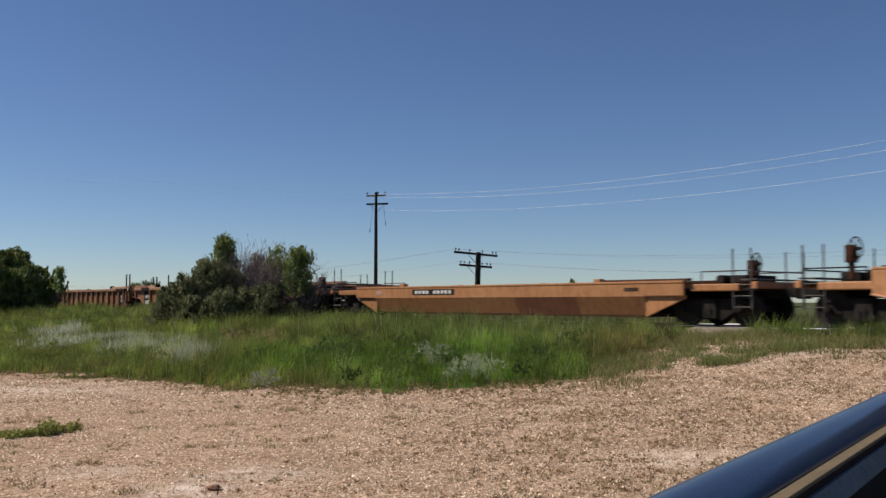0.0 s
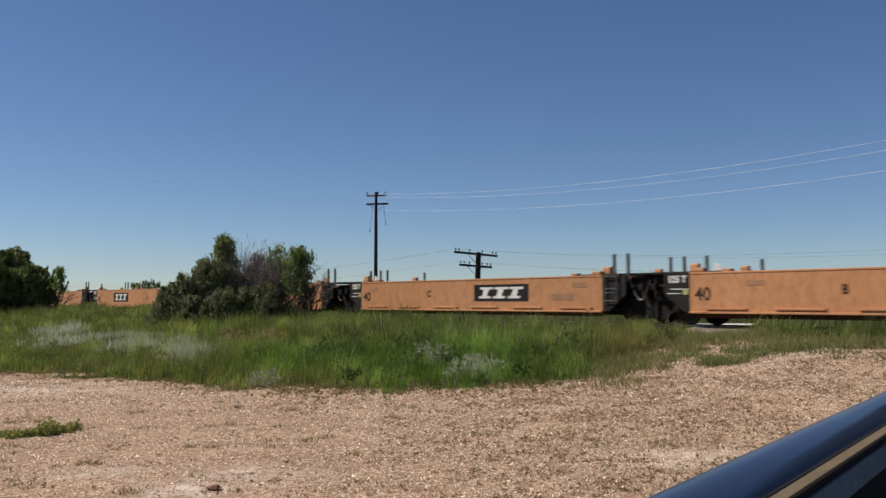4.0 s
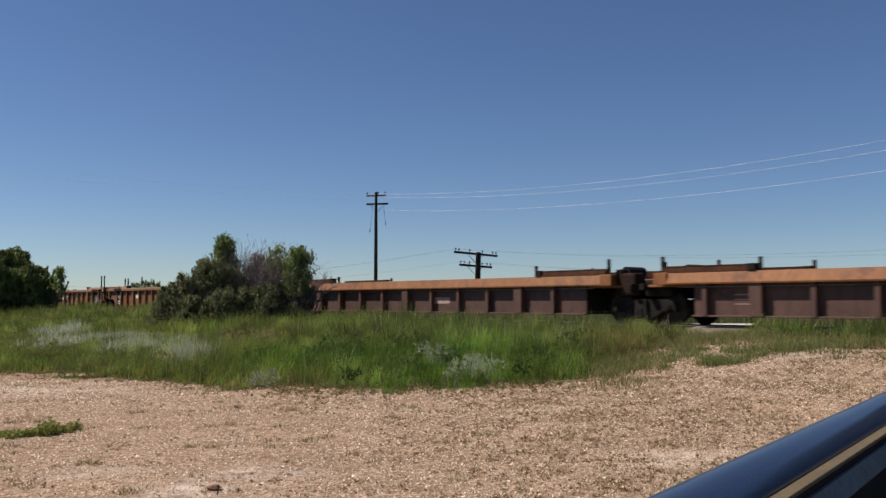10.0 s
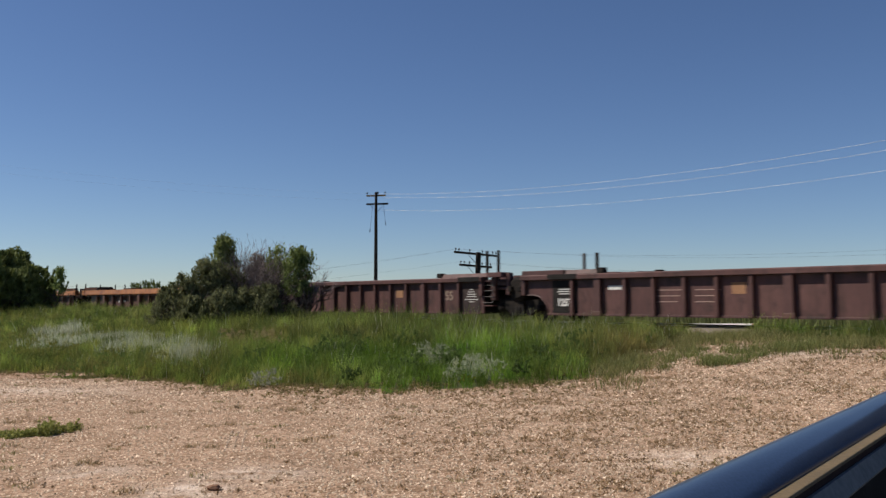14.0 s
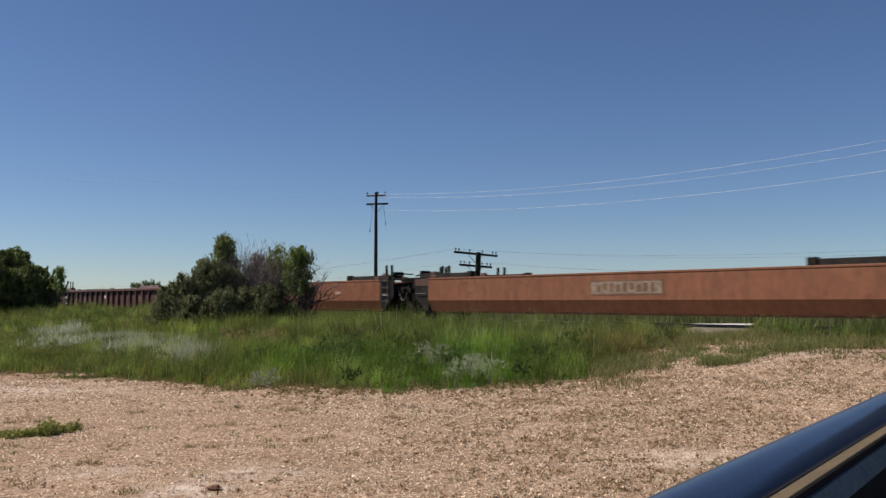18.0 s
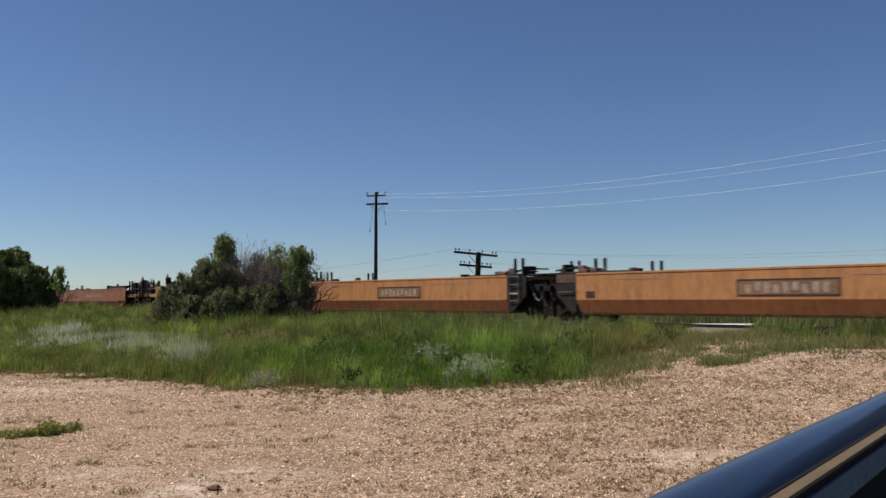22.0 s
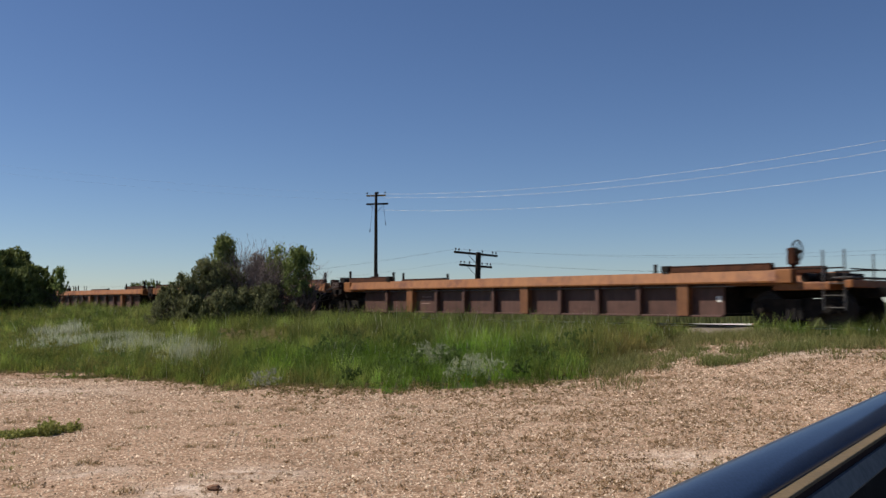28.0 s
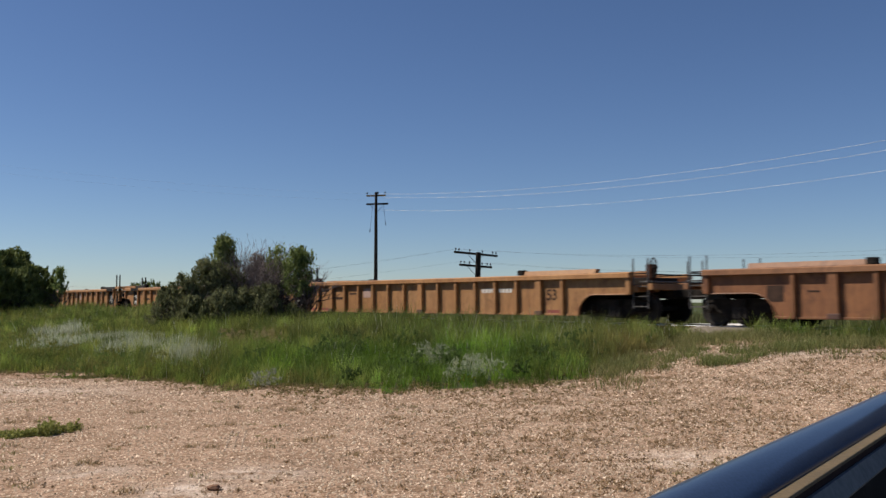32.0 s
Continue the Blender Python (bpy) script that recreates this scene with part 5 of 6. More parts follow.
    for sgn, k in ends:
        b = xf if sgn > 0 else xr
        e = sgn * (H - (0.12 if k == "a" else 0.55))
        x0, x1 = sorted((b, b - sgn * 0.12))
        part("bulkhead", Solid().box(x0, x1, -1.24, 1.24, z0 + 0.065, z1 - 0.15, 0.02), M_TRUCK, car)
        x0, x1 = sorted((b, e))
        part("centre_sill", Solid().box(x0, x1, -0.32, 0.32, 0.74, 1.02, 0.02), M_TRUCK, car)
        deck_z = 1.06 if kind != "K" else 0.94
        part("end_deck", Solid().box(x0, x1, -1.2, 1.2, deck_z, deck_z + 0.07, 0.015), chord if kind in "RC" else M_BLACK, car)
        xe = sgn * (H - (0.14 if k == "a" else 0.5))
        x0, x1 = sorted((xe, xe - sgn * 0.16))
        part("end_sill", Solid().box(x0, x1, -1.38, 1.38, 0.98, 1.16, 0.02), chord if k == "c" else M_TRUCK, car)
        if kind in "SY" and k == "a":
            d0, d1 = (0.66, 1.48)
            for side in (1, -1):
                x0, x1 = sorted((sgn * (H - d0), sgn * (H - d1)))
                xi = sgn * (H - d0)
                xo = sgn * (H - d1)
                p = part("end_panel", Solid().outline([(xo, z0 + 0.04), (xo, z1 - 0.005), (xi, z1 - 0.005), (xi, 0.86), (xi + (xo - xi) * 0.75, z0 + 0.04)], side * 1.40, side * 1.47), M_BLACK, car, "black end panel")
                if side > 0:
                    xm = sgn * (H - 1.08)
                    if sgn > 0:
                        if letters and kind == "Y":
                            part("lettering", text_mesh("125 T", 0.25, M_WHITE, 0.012), None, p, at=TEXT_AT(xm, 1.474, z1 - 0.17))
                        if kind == "S":
                            part("upper_plate", Solid().box(xm - 0.39, xm + 0.4, 1.471, 1.482, z1 - 0.27, z1 - 0.02, 0.004), PAINT["dull"], p, "grimy brown upper plate")
                            part("grab_iron", Solid().bar((xm - 0.3, 1.53, 0.95), (xm + 0.3, 1.53, 0.95), 0.012, seg=5), M_STEEL, p)
                            continue
                        part("stencil", Solid().box(xm - 0.36, xm + 0.2, 1.472, 1.476, 0.98, 1.005), M_WHITE, p)
                        part("stencil", Solid().box(xm - 0.1, xm + 0.32, 1.472, 1.476, 0.86, 0.885), M_WHITE, p)
                        part("tag", Solid().box(xm - 0.34, xm - 0.2, 1.472, 1.477, 0.84, 1.0), M_LIME, p)
                    else:
                        ladder(car, xm + 0.08, 1.54, 0.62, z1 + 0.02, 0.44, z1 + 0.1)
                        part("stencil", Solid().box(xm - 0.1, xm + 0.3, 1.472, 1.476, 0.9, 0.925), M_WHITE, p)
            hose = Solid().tube([(sgn * (H - 0.62 + 0.7 * i / 8), 1.3, 1.25 - 0.55 * math.sin(math.pi * i / 8)) for i in range(9)], 0.025)
            if sgn < 0:
                part("air_hose", hose, M_STEEL, car)
            else:
                hose.bm.free()
            part("end_beam", Solid().box(*sorted((sgn * (H - 0.05), sgn * (H - 1.0))), -1.3, 1.3, z1 - 0.02, z1 + 0.05, 0.02), M_BLACK, car)
            part("end_casting", Solid().box(*sorted((sgn * (H - 0.08), sgn * (H - 0.75))), -1.15, 1.15, 0.66, 1.36, 0.06), M_TRUCK, car)
            for side in (1, -1):
                part("corner_cap", Solid().box(sgn * (H - 1.75) - 0.16, sgn * (H - 1.75) + 0.16, min(side * 1.3, side * 1.48), max(side * 1.3, side * 1.48), z1 + 0.015, z1 + 0.13, 0.03), paint if kind == "Y" else PAINT["dull"], car)
                part("cone_locker", Solid().box(sgn * (H - 1.5) - 0.14, sgn * (H - 1.5) + 0.14, min(side * 1.15, side * 1.3), max(side * 1.15, side * 1.3), z1 + 0.02, z1 + 0.26, 0.05), paint if kind == "Y" else PAINT["dull"], car)
        if kind == "R" and k == "a":
            d0, d1 = (1.75, 2.75) if sgn > 0 else (1.6, 2.5)
            x0, x1 = sorted((sgn * (H - d0), sgn * (H - d1)))
            pm = M_BLACK if colour == "tan" or sgn > 0 else M_GREYPANEL
            if sgn < 0:
                inner = Solid().box(-H + 0.98, -H + 1.2, 1.12, 1.30, 0.70, z1 - 0.03, 0.02).box(-H + 0.30, -H + 0.46, 1.1, 1.3, 0.88, z1 + 0.12, 0.03)
                post = part("end_post", inner.box(-H + 0.3, -H + 1.5, 1.08, 1.2, 1.20, 1.34, 0.02), paint, car)
                irons = Solid()
                for zz in (0.62, 0.82, 1.02, 1.2):
                    irons.bar((-H + 0.98, 1.42, zz), (-H + 1.45, 1.42, zz), 0.012, seg=5)
                part("grab_iron", irons.bar((-H + 0.98, 1.42, 0.6), (-H + 0.98, 1.42, 1.3), 0.012, seg=5), M_STEEL, post)
                part("step", Solid().box(-H + 1.0, -H + 1.4, 1.2, 1.42, 0.50, 0.54, 0.01), paint, post)
            p = part("dark_panel", Solid().box(x0, x1, 1.40, 1.412, z0 + 0.05, 1.30), pm, car, "black stencilled panel")
            part("dark_chord", Solid().box(x0 - 0.1, x1 + 0.1, 1.535, 1.556, 1.345, z1 + 0.004), M_BLACK, p)
            xm = (x0 + x1) / 2
            if sgn > 0 and letters:
                part("lettering", text_mesh("125T", 0.30, M_WHITE, 0.014), None, p, at=TEXT_AT(xm, 1.416, 0.62))
            for zz, ww in ((1.02, 0.5), (0.95, 0.6), (0.88, 0.42)) if sgn > 0 else ((1.06, 0.14), (0.98, 0.34), (0.90, 0.42), (0.82, 0.5), (0.72, 0.68), (0.64, 0.26)):
                part("stencil", Solid().box(xm - ww / 2, xm + ww / 2, 1.412, 1.416, zz, zz + (0.028 if sgn > 0 else 0.022)), M_WHITE, p)
            if colour == "tan":
                part("red_strip", Solid().box(x0 + 0.1, x1 - 0.1, 1.412, 1.417, z0 + 0.08, z0 + 0.2), M_REDMARK, p)
            part("end_casting", Solid().box(*sorted((sgn * (H - 0.1), sgn * (H - 0.85))), -0.95, 0.95, 0.86, 1.30, 0.08), paint, car)
            if sgn < 0:
                part("connector_drum", Solid().lathe([(0.3, -1.27), (0.4, -1.2), (0.43, -0.6), (0.43, 0.6), (0.4, 1.2), (0.3, 1.27)], (-H, 0, 1.08), (0, 1, 0), 18), M_TRUCK, car, "dark cast connector drum")
            hood = Solid()
            for side in (1, -1):
                hood.box(*sorted((sgn * (H - 0.48), sgn * (H - (2.3 if sgn > 0 else 1.2)))), min(side * 1.0, side * 1.5), max(side * 1.0, side * 1.5), z1 - 0.02, z1 + 0.14, 0.02)
            part("end_cap", hood, chord, car)
        if kind == "C" and k == "a":
            part("end_casting", Solid().box(*sorted((sgn * (H - 0.1), sgn * (H - 1.0))), -1.05, 1.05, 0.80, 1.28, 0.08), M_TRUCK, car)
            if sgn < 0:
                part("draft_column", Solid().box(-H + 0.1, -H + 0.62, 0.75, 1.25, 0.85, z1 + 0.04, 0.07).box(-H + 0.62, -H + 0.85, 0.85, 1.2, 1.1, z1 + 0.16, 0.06), M_BROWNIRON, car)
            part("air_reservoir", Solid().bar((sgn * (H - 1.1), -0.4, z1 + 0.1), (sgn * (H - 1.1), 0.4, z1 + 0.1), 0.17, seg=12), M_TRUCK, car)
        if k == "c":
            lid = Solid().box(*sorted((sgn * (H - 0.10), sgn * (H - 0.62))), -0.16, 0.16, 0.76, 0.99, 0.03).box(*sorted((sgn * (H + 0.06), sgn * (H - 0.16))), -0.17, 0.13, 0.72, 1.03, 0.05)
            part("coupler", lid, M_TRUCK, car)
            for y in (1.32, -1.32):
                ladder(car, sgn * (H - 0.95), y, 0.45, 1.14, 0.52, 2.02 if kind in "YK" else 1.88)
            rail_s = Solid()
            for y in (-1.25, 1.25):
                rail_s.bar((sgn * (H - 0.7), y, 1.45), (sgn * (H - 2.2), y, 1.45), 0.018, seg=6).bar((sgn * (H - 2.2), y, 1.1), (sgn * (H - 2.2), y, 1.45), 0.018, seg=6)
            rail_s.bar((sgn * (H - 0.6), -1.2, 1.42), (sgn * (H - 0.6), 1.2, 1.42), 0.018, seg=6)
            part("hand_rail", rail_s, M_STEEL if kind in "SK" else M_TRUCK, car)
            part("walkway", Solid().box(*sorted((sgn * (H - 0.55), sgn * (H - 1.0))), -1.3, 1.3, 1.20, 1.235, 0.008), M_STEEL, car)
            part("side_casting", Solid().box(*sorted((sgn * (H - 1.05), sgn * (H - 2.5))), -1.34, 1.34, 0.93, 1.12, 0.03), chord, car)
            part("brake_rigging", Solid().box(*sorted((sgn * (H - 1.25), sgn * (H - 1.75))), -0.9, 0.6, 1.14, 1.36, 0.04).bar((sgn * (H - 2.0), -0.8, 1.25), (sgn * (H - 2.0), 0.7, 1.25), 0.12, seg=10), M_TRUCK, car)
            if sgn < 0 or brake_front or kind in "SY":
                brake_stand(car, sgn * (H - ((2.15 if kind == "C" else 0.85) if sgn < 0 else 2.2 if kind == "C" else 1.7 if kind == "Y" else 2.9)), 0.95, (1.0 if kind in "RK" else 1.27) if sgn < 0 else z1 - (0.35 if kind == "C" else 0.15))
            if kind in "SY":
                d0, d1, zr = ((2.5, 3.5, z1 + 0.2) if kind == "Y" else (3.9, 5.0, z1 + 0.14)) if sgn > 0 else (1.3, 2.2, 1.68)
                part("air_reservoir", Solid().bar((sgn * (H - d0), 0.6, zr), (sgn * (H - d1), 0.6, zr), 0.2, seg=14), M_BROWNIRON, car)
                part("reservoir_saddle", Solid().box(*sorted((sgn * (H - d0 - 0.2), sgn * (H - d1 + 0.2))), 0.5, 0.7, 1.06 if sgn < 0 else z1 - 0.5, zr - 0.19), M_TRUCK, car)
                fin = sgn * (H - ((4.3 if kind == "Y" else 5.6) if sgn > 0 else 4.2))
                part("guide_fin", Solid().outline([(fin - 0.2, z1), (fin + 0.2, z1), (fin + 0.1, z1 + 0.26), (fin - 0.02, z1 + 0.3)], 1.28, 1.36), M_TRUCK, car)
                part("valve_box", Solid().box(sgn * (H - 2.75) - 0.18, sgn * (H - 2.75) + 0.18, 0.3, 0.9, z1 - 0.2, z1 + 0.34, 0.06), M_TRUCK, car)
        # guide posts
        if k == "a":
            if kind == "R":
                posts(car, sgn * (H - (1.3 if sgn < 0 else 3.0)), z1, 0.88 if sgn < 0 else 0.62, M_TRUCK if sgn < 0 else M_STEEL, (1.36, -1.36) if sgn < 0 and colour == "rustbrown" else (1.36,))
                posts(car, sgn * (H - (0.75 if sgn < 0 else 3.5)), z1, 0.88 if sgn < 0 else 0.62, M_TRUCK, (1.36,))
            elif kind == "S":
                for d in (0.9, 1.25) if sgn < 0 else (2.15, 2.5):
                    posts(car, sgn * (H - d), z1, 0.56 if sgn < 0 else 0.44, M_TRUCK)
                end_gear(car, sgn, H, z1, tall=gear and sgn < 0)
            elif kind == "Y":
                posts(car, sgn * (H - (1.15 if sgn < 0 else 1.95)), z1, 0.62 if sgn < 0 else 0.45, M_STEEL)
                if sgn < 0:
                    posts(car, sgn * (H - 0.65), z1, 0.62, M_STEEL)
                else:
                    part("white_plate", Solid().outline([(H - 2.12, z1), (H - 2.2, z1 + 0.26), (H - 2.36, z1 + 0.14), (H - 2.38, z1)], 1.30, 1.34), M_WHITE, car, "small white plate")
            elif kind == "C":
                posts(car, sgn * (H - 0.95), z1, 0.46, M_TRUCK)
                posts(car, sgn * (H - 3.9), z1 - 0.05, 0.40, M_TRUCK)
        elif kind == "S":
            for d in (1.6, 2.05) if sgn < 0 else (0.5,):
                posts(car, sgn * (H - d), 1.16, 0.78, M_TRUCK)
            posts(car, sgn * (H - 0.4), 1.10, 0.85, M_TRUCK, (1.2, 0.5, -0.5, -1.2))
        elif kind == "C":
            posts(car, sgn * (H - 6.0), z1 - 0.05, 0.30, M_TRUCK)
        # small lugs along the top
        for dx in (-4.1, 0.2, 3.6):
            if sgn > 0:
                part("top_lug", shared(("top_lug", colour), lambda: Solid().box(-0.09, 0.09, -0.06, 0.06, 0, 0.10, 0.02), paint), None, car, at=pose(dx, -1.38, z1 + 0.012))
    # bogies: under couplers' ends, and under the joint behind
    if front == "c":
        bogie(car, H - 2.05)
    bogie(car, -H + 2.05 if rear == "c" else -H)
    # markings
    for mk in marks:
        marking(car, kind, z0, z1, *mk)
    CARS.append((car, (front_q + rear_q) / 2))
    return car


CARS = []


def TEXT_AT(x, y, z):
    """Lettering upright on the side that faces the lot."""
    return Matrix(((-1, 0, 0, x), (0, 0, 1, y), (0, 1, 0, z), (0, 0, 0, 1)))


FACE = {"S": 1.502, "K": 1.502, "Y": 1.492, "R": 1.402, "C": 1.282}


def marking(car, kind, z0, z1, what, x, z, w=0.5, h=0.3):
    """Boards, stencils and patches on the side towards the lot, a few millimetres proud of it."""
    y = FACE[kind]
    if what == "board":
        b = part("logo_board", Solid().box(x - w / 2, x + w / 2, y, y + 0.006, z - h / 2, z + h / 2), M_BLACK, car, "black board with a white emblem")
        e = Solid()
        for k in (-1, 0, 1):
            cx = x - k * w * 0.27
            e.outline([(cx + w * q, z + h * r) for q, r in ((0.10, 0.34), (-0.145, 0.34), (-0.135, 0.2), (-0.06, 0.2), (-0.02, -0.2), (-0.09, -0.2), (-0.085, -0.34), (0.135, -0.34), (0.13, -0.2), (0.075, -0.2), (0.035, 0.2), (0.105, 0.2))], y + 0.006, y + 0.010)
        part("emblem", e, M_WHITE, b)
    elif what == "number":
        b = part("number_board", Solid().box(x - w / 2, x + w / 2, y, y + 0.005, z - h / 2, z + h / 2), M_BLACK, car, "black board with white bars")
        e = Solid()
        k = 10
        for i in range(k):
            if i == 4:
                continue
            cx = x + w * 0.44 - w * 0.88 * (i + 0.5) / k
            e.box(cx - w * 0.030, cx + w * 0.030, y + 0.005, y + 0.008, z - h * 0.28, z + h * 0.28)
        part("number_bars", e, M_WHITE, b)
    elif what == "bars":
        e = Solid()
        for i in range(9):
            if i == 4:
                continue
            cx = x + w / 2 - w * (i + 0.5) / 9
            e.box(cx - w * 0.036, cx + w * 0.036, y, y + 0.004, z - h / 2, z + h / 2)
        part("number_bars", e, M_FADEMARK if kind == "S" else M_WHITE, car)
    elif what == "emblem":
        e = Solid()
        for i in range(3):
            cx = x + w / 2 - w * (i + 0.5) / 3
            e.outline([(cx + w * 0.07, z + h * 0.5), (cx - w * 0.13, z + h * 0.5), (cx - w * 0.07, z - h * 0.5), (cx + w * 0.13, z - h * 0.5)], y, y + 0.004)
        part("emblem", e, M_WHITE, car)
    elif what == "redemblem":
        e = Solid()
        for i in range(3):
            cx = x + w / 2 - w * (i + 0.5) / 3
            e.outline([(cx + w * 0.07, z + h * 0.5), (cx - w * 0.13, z + h * 0.5), (cx - w * 0.07, z - h * 0.5), (cx + w * 0.13, z - h * 0.5)], y, y + 0.004)
        part("emblem", e, M_REDMARK, car)
    elif what in ("patch", "pale", "dark", "redpad", "white"):
        m = {"patch": M_PATCH, "pale": M_PINK, "dark": M_DARKMARK, "redpad": M_REDMARK, "white": M_WHITE}[what]
        part("paint_patch", Solid().box(x - w / 2, x + w / 2, y, y + 0.004, z - h / 2, z + h / 2), m, car)
    elif what == "lines":
        e = Solid()
        for i in range(3):
            e.box(x - w / 2 * (1 - 0.2 * i), x + w / 2, y, y + 0.004, z + (1 - i) * h * 0.4, z + (1 - i) * h * 0.4 + 0.022)
        part("stencil", e, M_PINK, car)
    elif what == "lowpatch":
        part("paint_patch", Solid().section([(1.504, 0.79), (1.280, z0 + 0.06), (1.272, z0 + 0.06), (1.496, 0.79)], x - w / 2, x + w / 2), PAINT["red"], car)
    elif what == "slab":
        part("top_cover", Solid().box(x - w / 2, x + w / 2, 1.30, 1.49, z1 + 0.014, z1 + 0.075, 0.012), PAINT["orange"], car)
    elif what == "tag":
        part("spray_tag", Solid().ring((x, y + 0.004, z), (0.0, 1, 0), w * 0.3, 0.02, 14, 4).outline([(x + w / 2, z), (x - w / 2, z + h / 2), (x - w * 0.3, z)], y, y + 0.004), M_DARKMARK, car)
    elif what in ("faded", "worn"):
        ground, ink = (M_FADED, M_FADEMARK) if what == "faded" else (M_FADEMARK, M_FADED)
        b = part("number_board", Solid().box(x - w / 2, x + w / 2, y, y + 0.005, z - h / 2, z + h / 2), M_DARKMARK if what == "faded" else M_FADED, car, "faded board with worn markings")
        part("board_face", Solid().box(x - w / 2 + 0.05, x + w / 2 - 0.05, y + 0.005, y + 0.008, z - h / 2 + 0.05, z + h / 2 - 0.05), ground, b)
        e = Solid()
        for i in range(9):
            cx = x + w * 0.42 - w * 0.84 * (i + 0.5) / 9
            up, dn = 0.30 - 0.12 * (i * 7 % 3 == 0), 0.30 - 0.14 * (i * 5 % 4 == 1)
            e.box(cx - w * 0.028, cx + w * 0.034, y + 0.008, y + 0.011, z - h * dn, z + h * up)
        part("number_bars", e, ink, b)
    elif what == "smudge":
        for k, (dx, dz, ww, hh) in enumerate(((0, 0, 1.0, 0.8), (0.12, 0.3, 0.7, 0.5), (-0.1, -0.3, 0.85, 0.4))):
            part("paint_patch", Solid().box(x + (dx - ww / 2) * w, x + (dx + ww / 2) * w, y, y + 0.004 + 0.002 * k, z + (dz - hh / 2) * h, z + (dz + hh / 2) * h), (M_OLIVE, M_FADED, M_OLIVE)[k], car)
    elif what == "graffiti":
        g = part("graffiti", Solid().box(x - w / 2, x + w / 2, y, y + 0.004, 0.73, z1 - 0.055), M_GRAFFITI, car, "purple spray painted graffiti with pale letter outlines")
        part("lower_graffiti", Solid().section([(1.502 + 0.004, 0.70), (1.353, z0 + 0.06), (1.347, z0 + 0.06), (1.498, 0.70)], x - w / 2, x + w / 2), M_GRAFFITI, g)
        spray(g, x, w, z0, z1, y)
    else:
        part("lettering", text_mesh(what, h * 1.12, M_FADEMARK if "maroon" in car["label"] else M_DARKMARK, 0.008), None, car, at=TEXT_AT(x, y + 0.002, z))


def ribbon(bm, pts, width, face):
    """A flat paint stroke along (x, z) points, laid on the side whose depth is face(z)."""
    prev = None
    n = len(pts)
    for i, (px, pz) in enumerate(pts):
        ax, az = pts[max(i - 1, 0)]
        bx, bz = pts[min(i + 1, n - 1)]
        dx, dz = bx - ax, bz - az
        ln = math.hypot(dx, dz) or 1.0
        w = width * (0.45 + 0.55 * math.sin(math.pi * (i + 0.5) / n)) / 2
        pair = []
        for sg in (1, -1):
            qx, qz = px - sg * dz / ln * w, pz + sg * dx / ln * w
            pair.append(bm.verts.new((qx, face(qz), qz)))
        if prev:
            bm.faces.new((prev[0], prev[1], pair[1], pair[0]))
        prev = pair


def spray(parent, x, w, z0, z1, y):
    """Pale outlines of bubble letters and thin tags over a sprayed panel."""
    rng = random.Random(int(x * 10) + 77)
    lo, hi = z0 + 0.09, z1 - 0.09
    face = lambda z: y + 0.009 if z > 0.705 else y + 0.012 - (0.705 - z) * 0.41
    fit = lambda px, pz: (min(max(px, x - w / 2 + 0.03), x + w / 2 - 0.03), min(max(pz, lo), hi))
    outline, tags = Solid(), Solid()
    n = int(w / 0.34)
    for i in range(n):
        cx = x - w / 2 + w * (i + 0.5) / n + rng.uniform(-0.08, 0.08)
        kind = rng.random()
        if kind < 0.38:
            rx, rz, cz = rng.uniform(0.26, 0.42), rng.uniform(0.28, 0.45), rng.uniform(0.85, 1.15)
            a0, span = rng.uniform(0, 6.28), rng.uniform(3.2, 5.6)
            ribbon(outline.bm, [fit(cx + rx * math.cos(a0 + span * k / 20), cz + rz * math.sin(a0 + span * k / 20)) for k in range(21)], rng.uniform(0.06, 0.11), face)
        else:
            bend, tilt, ph = rng.uniform(0.05, 0.22), rng.uniform(-0.35, 0.25), rng.uniform(0, 3)
            b, t = rng.choice([lo, lo, 0.62, 0.8]), rng.choice([hi, hi, 1.25, 1.05])
            ribbon(outline.bm, [fit(cx + tilt * (k / 16 - 0.5) + bend * math.sin(ph + 4.2 * k / 16), b + (t - b) * k / 16) for k in range(17)], rng.uniform(0.05, 0.12), face)
            if rng.random() < 0.55:
                ribbon(outline.bm, [fit(cx + 0.17 + tilt * (k / 16 - 0.5) + bend * math.sin(ph + 4.2 * k / 16), b + 0.1 + (t - b - 0.2) * k / 16) for k in range(17)], rng.uniform(0.04, 0.08), face)
    for i in range(n):
        cx, cz = x + rng.uniform(-0.46, 0.46) * w, rng.uniform(0.66, 1.22)
        f1, f2, p1 = rng.uniform(3, 8), rng.uniform(3, 8), rng.uniform(0, 6)
        ribbon(tags.bm, [fit(cx + 0.22 * (k / 24 - 0.5) + 0.10 * math.sin(f1 * k / 24 + p1), cz + 0.10 * math.sin(f2 * k / 24)) for k in range(25)], 0.035, face)
    part("letter_outline", outline, M_SPRAY, parent, "pale pinkish sprayed letter outlines")
    part("spray_tag", tags, M_WHITE, parent, "thin white sprayed scrawls")


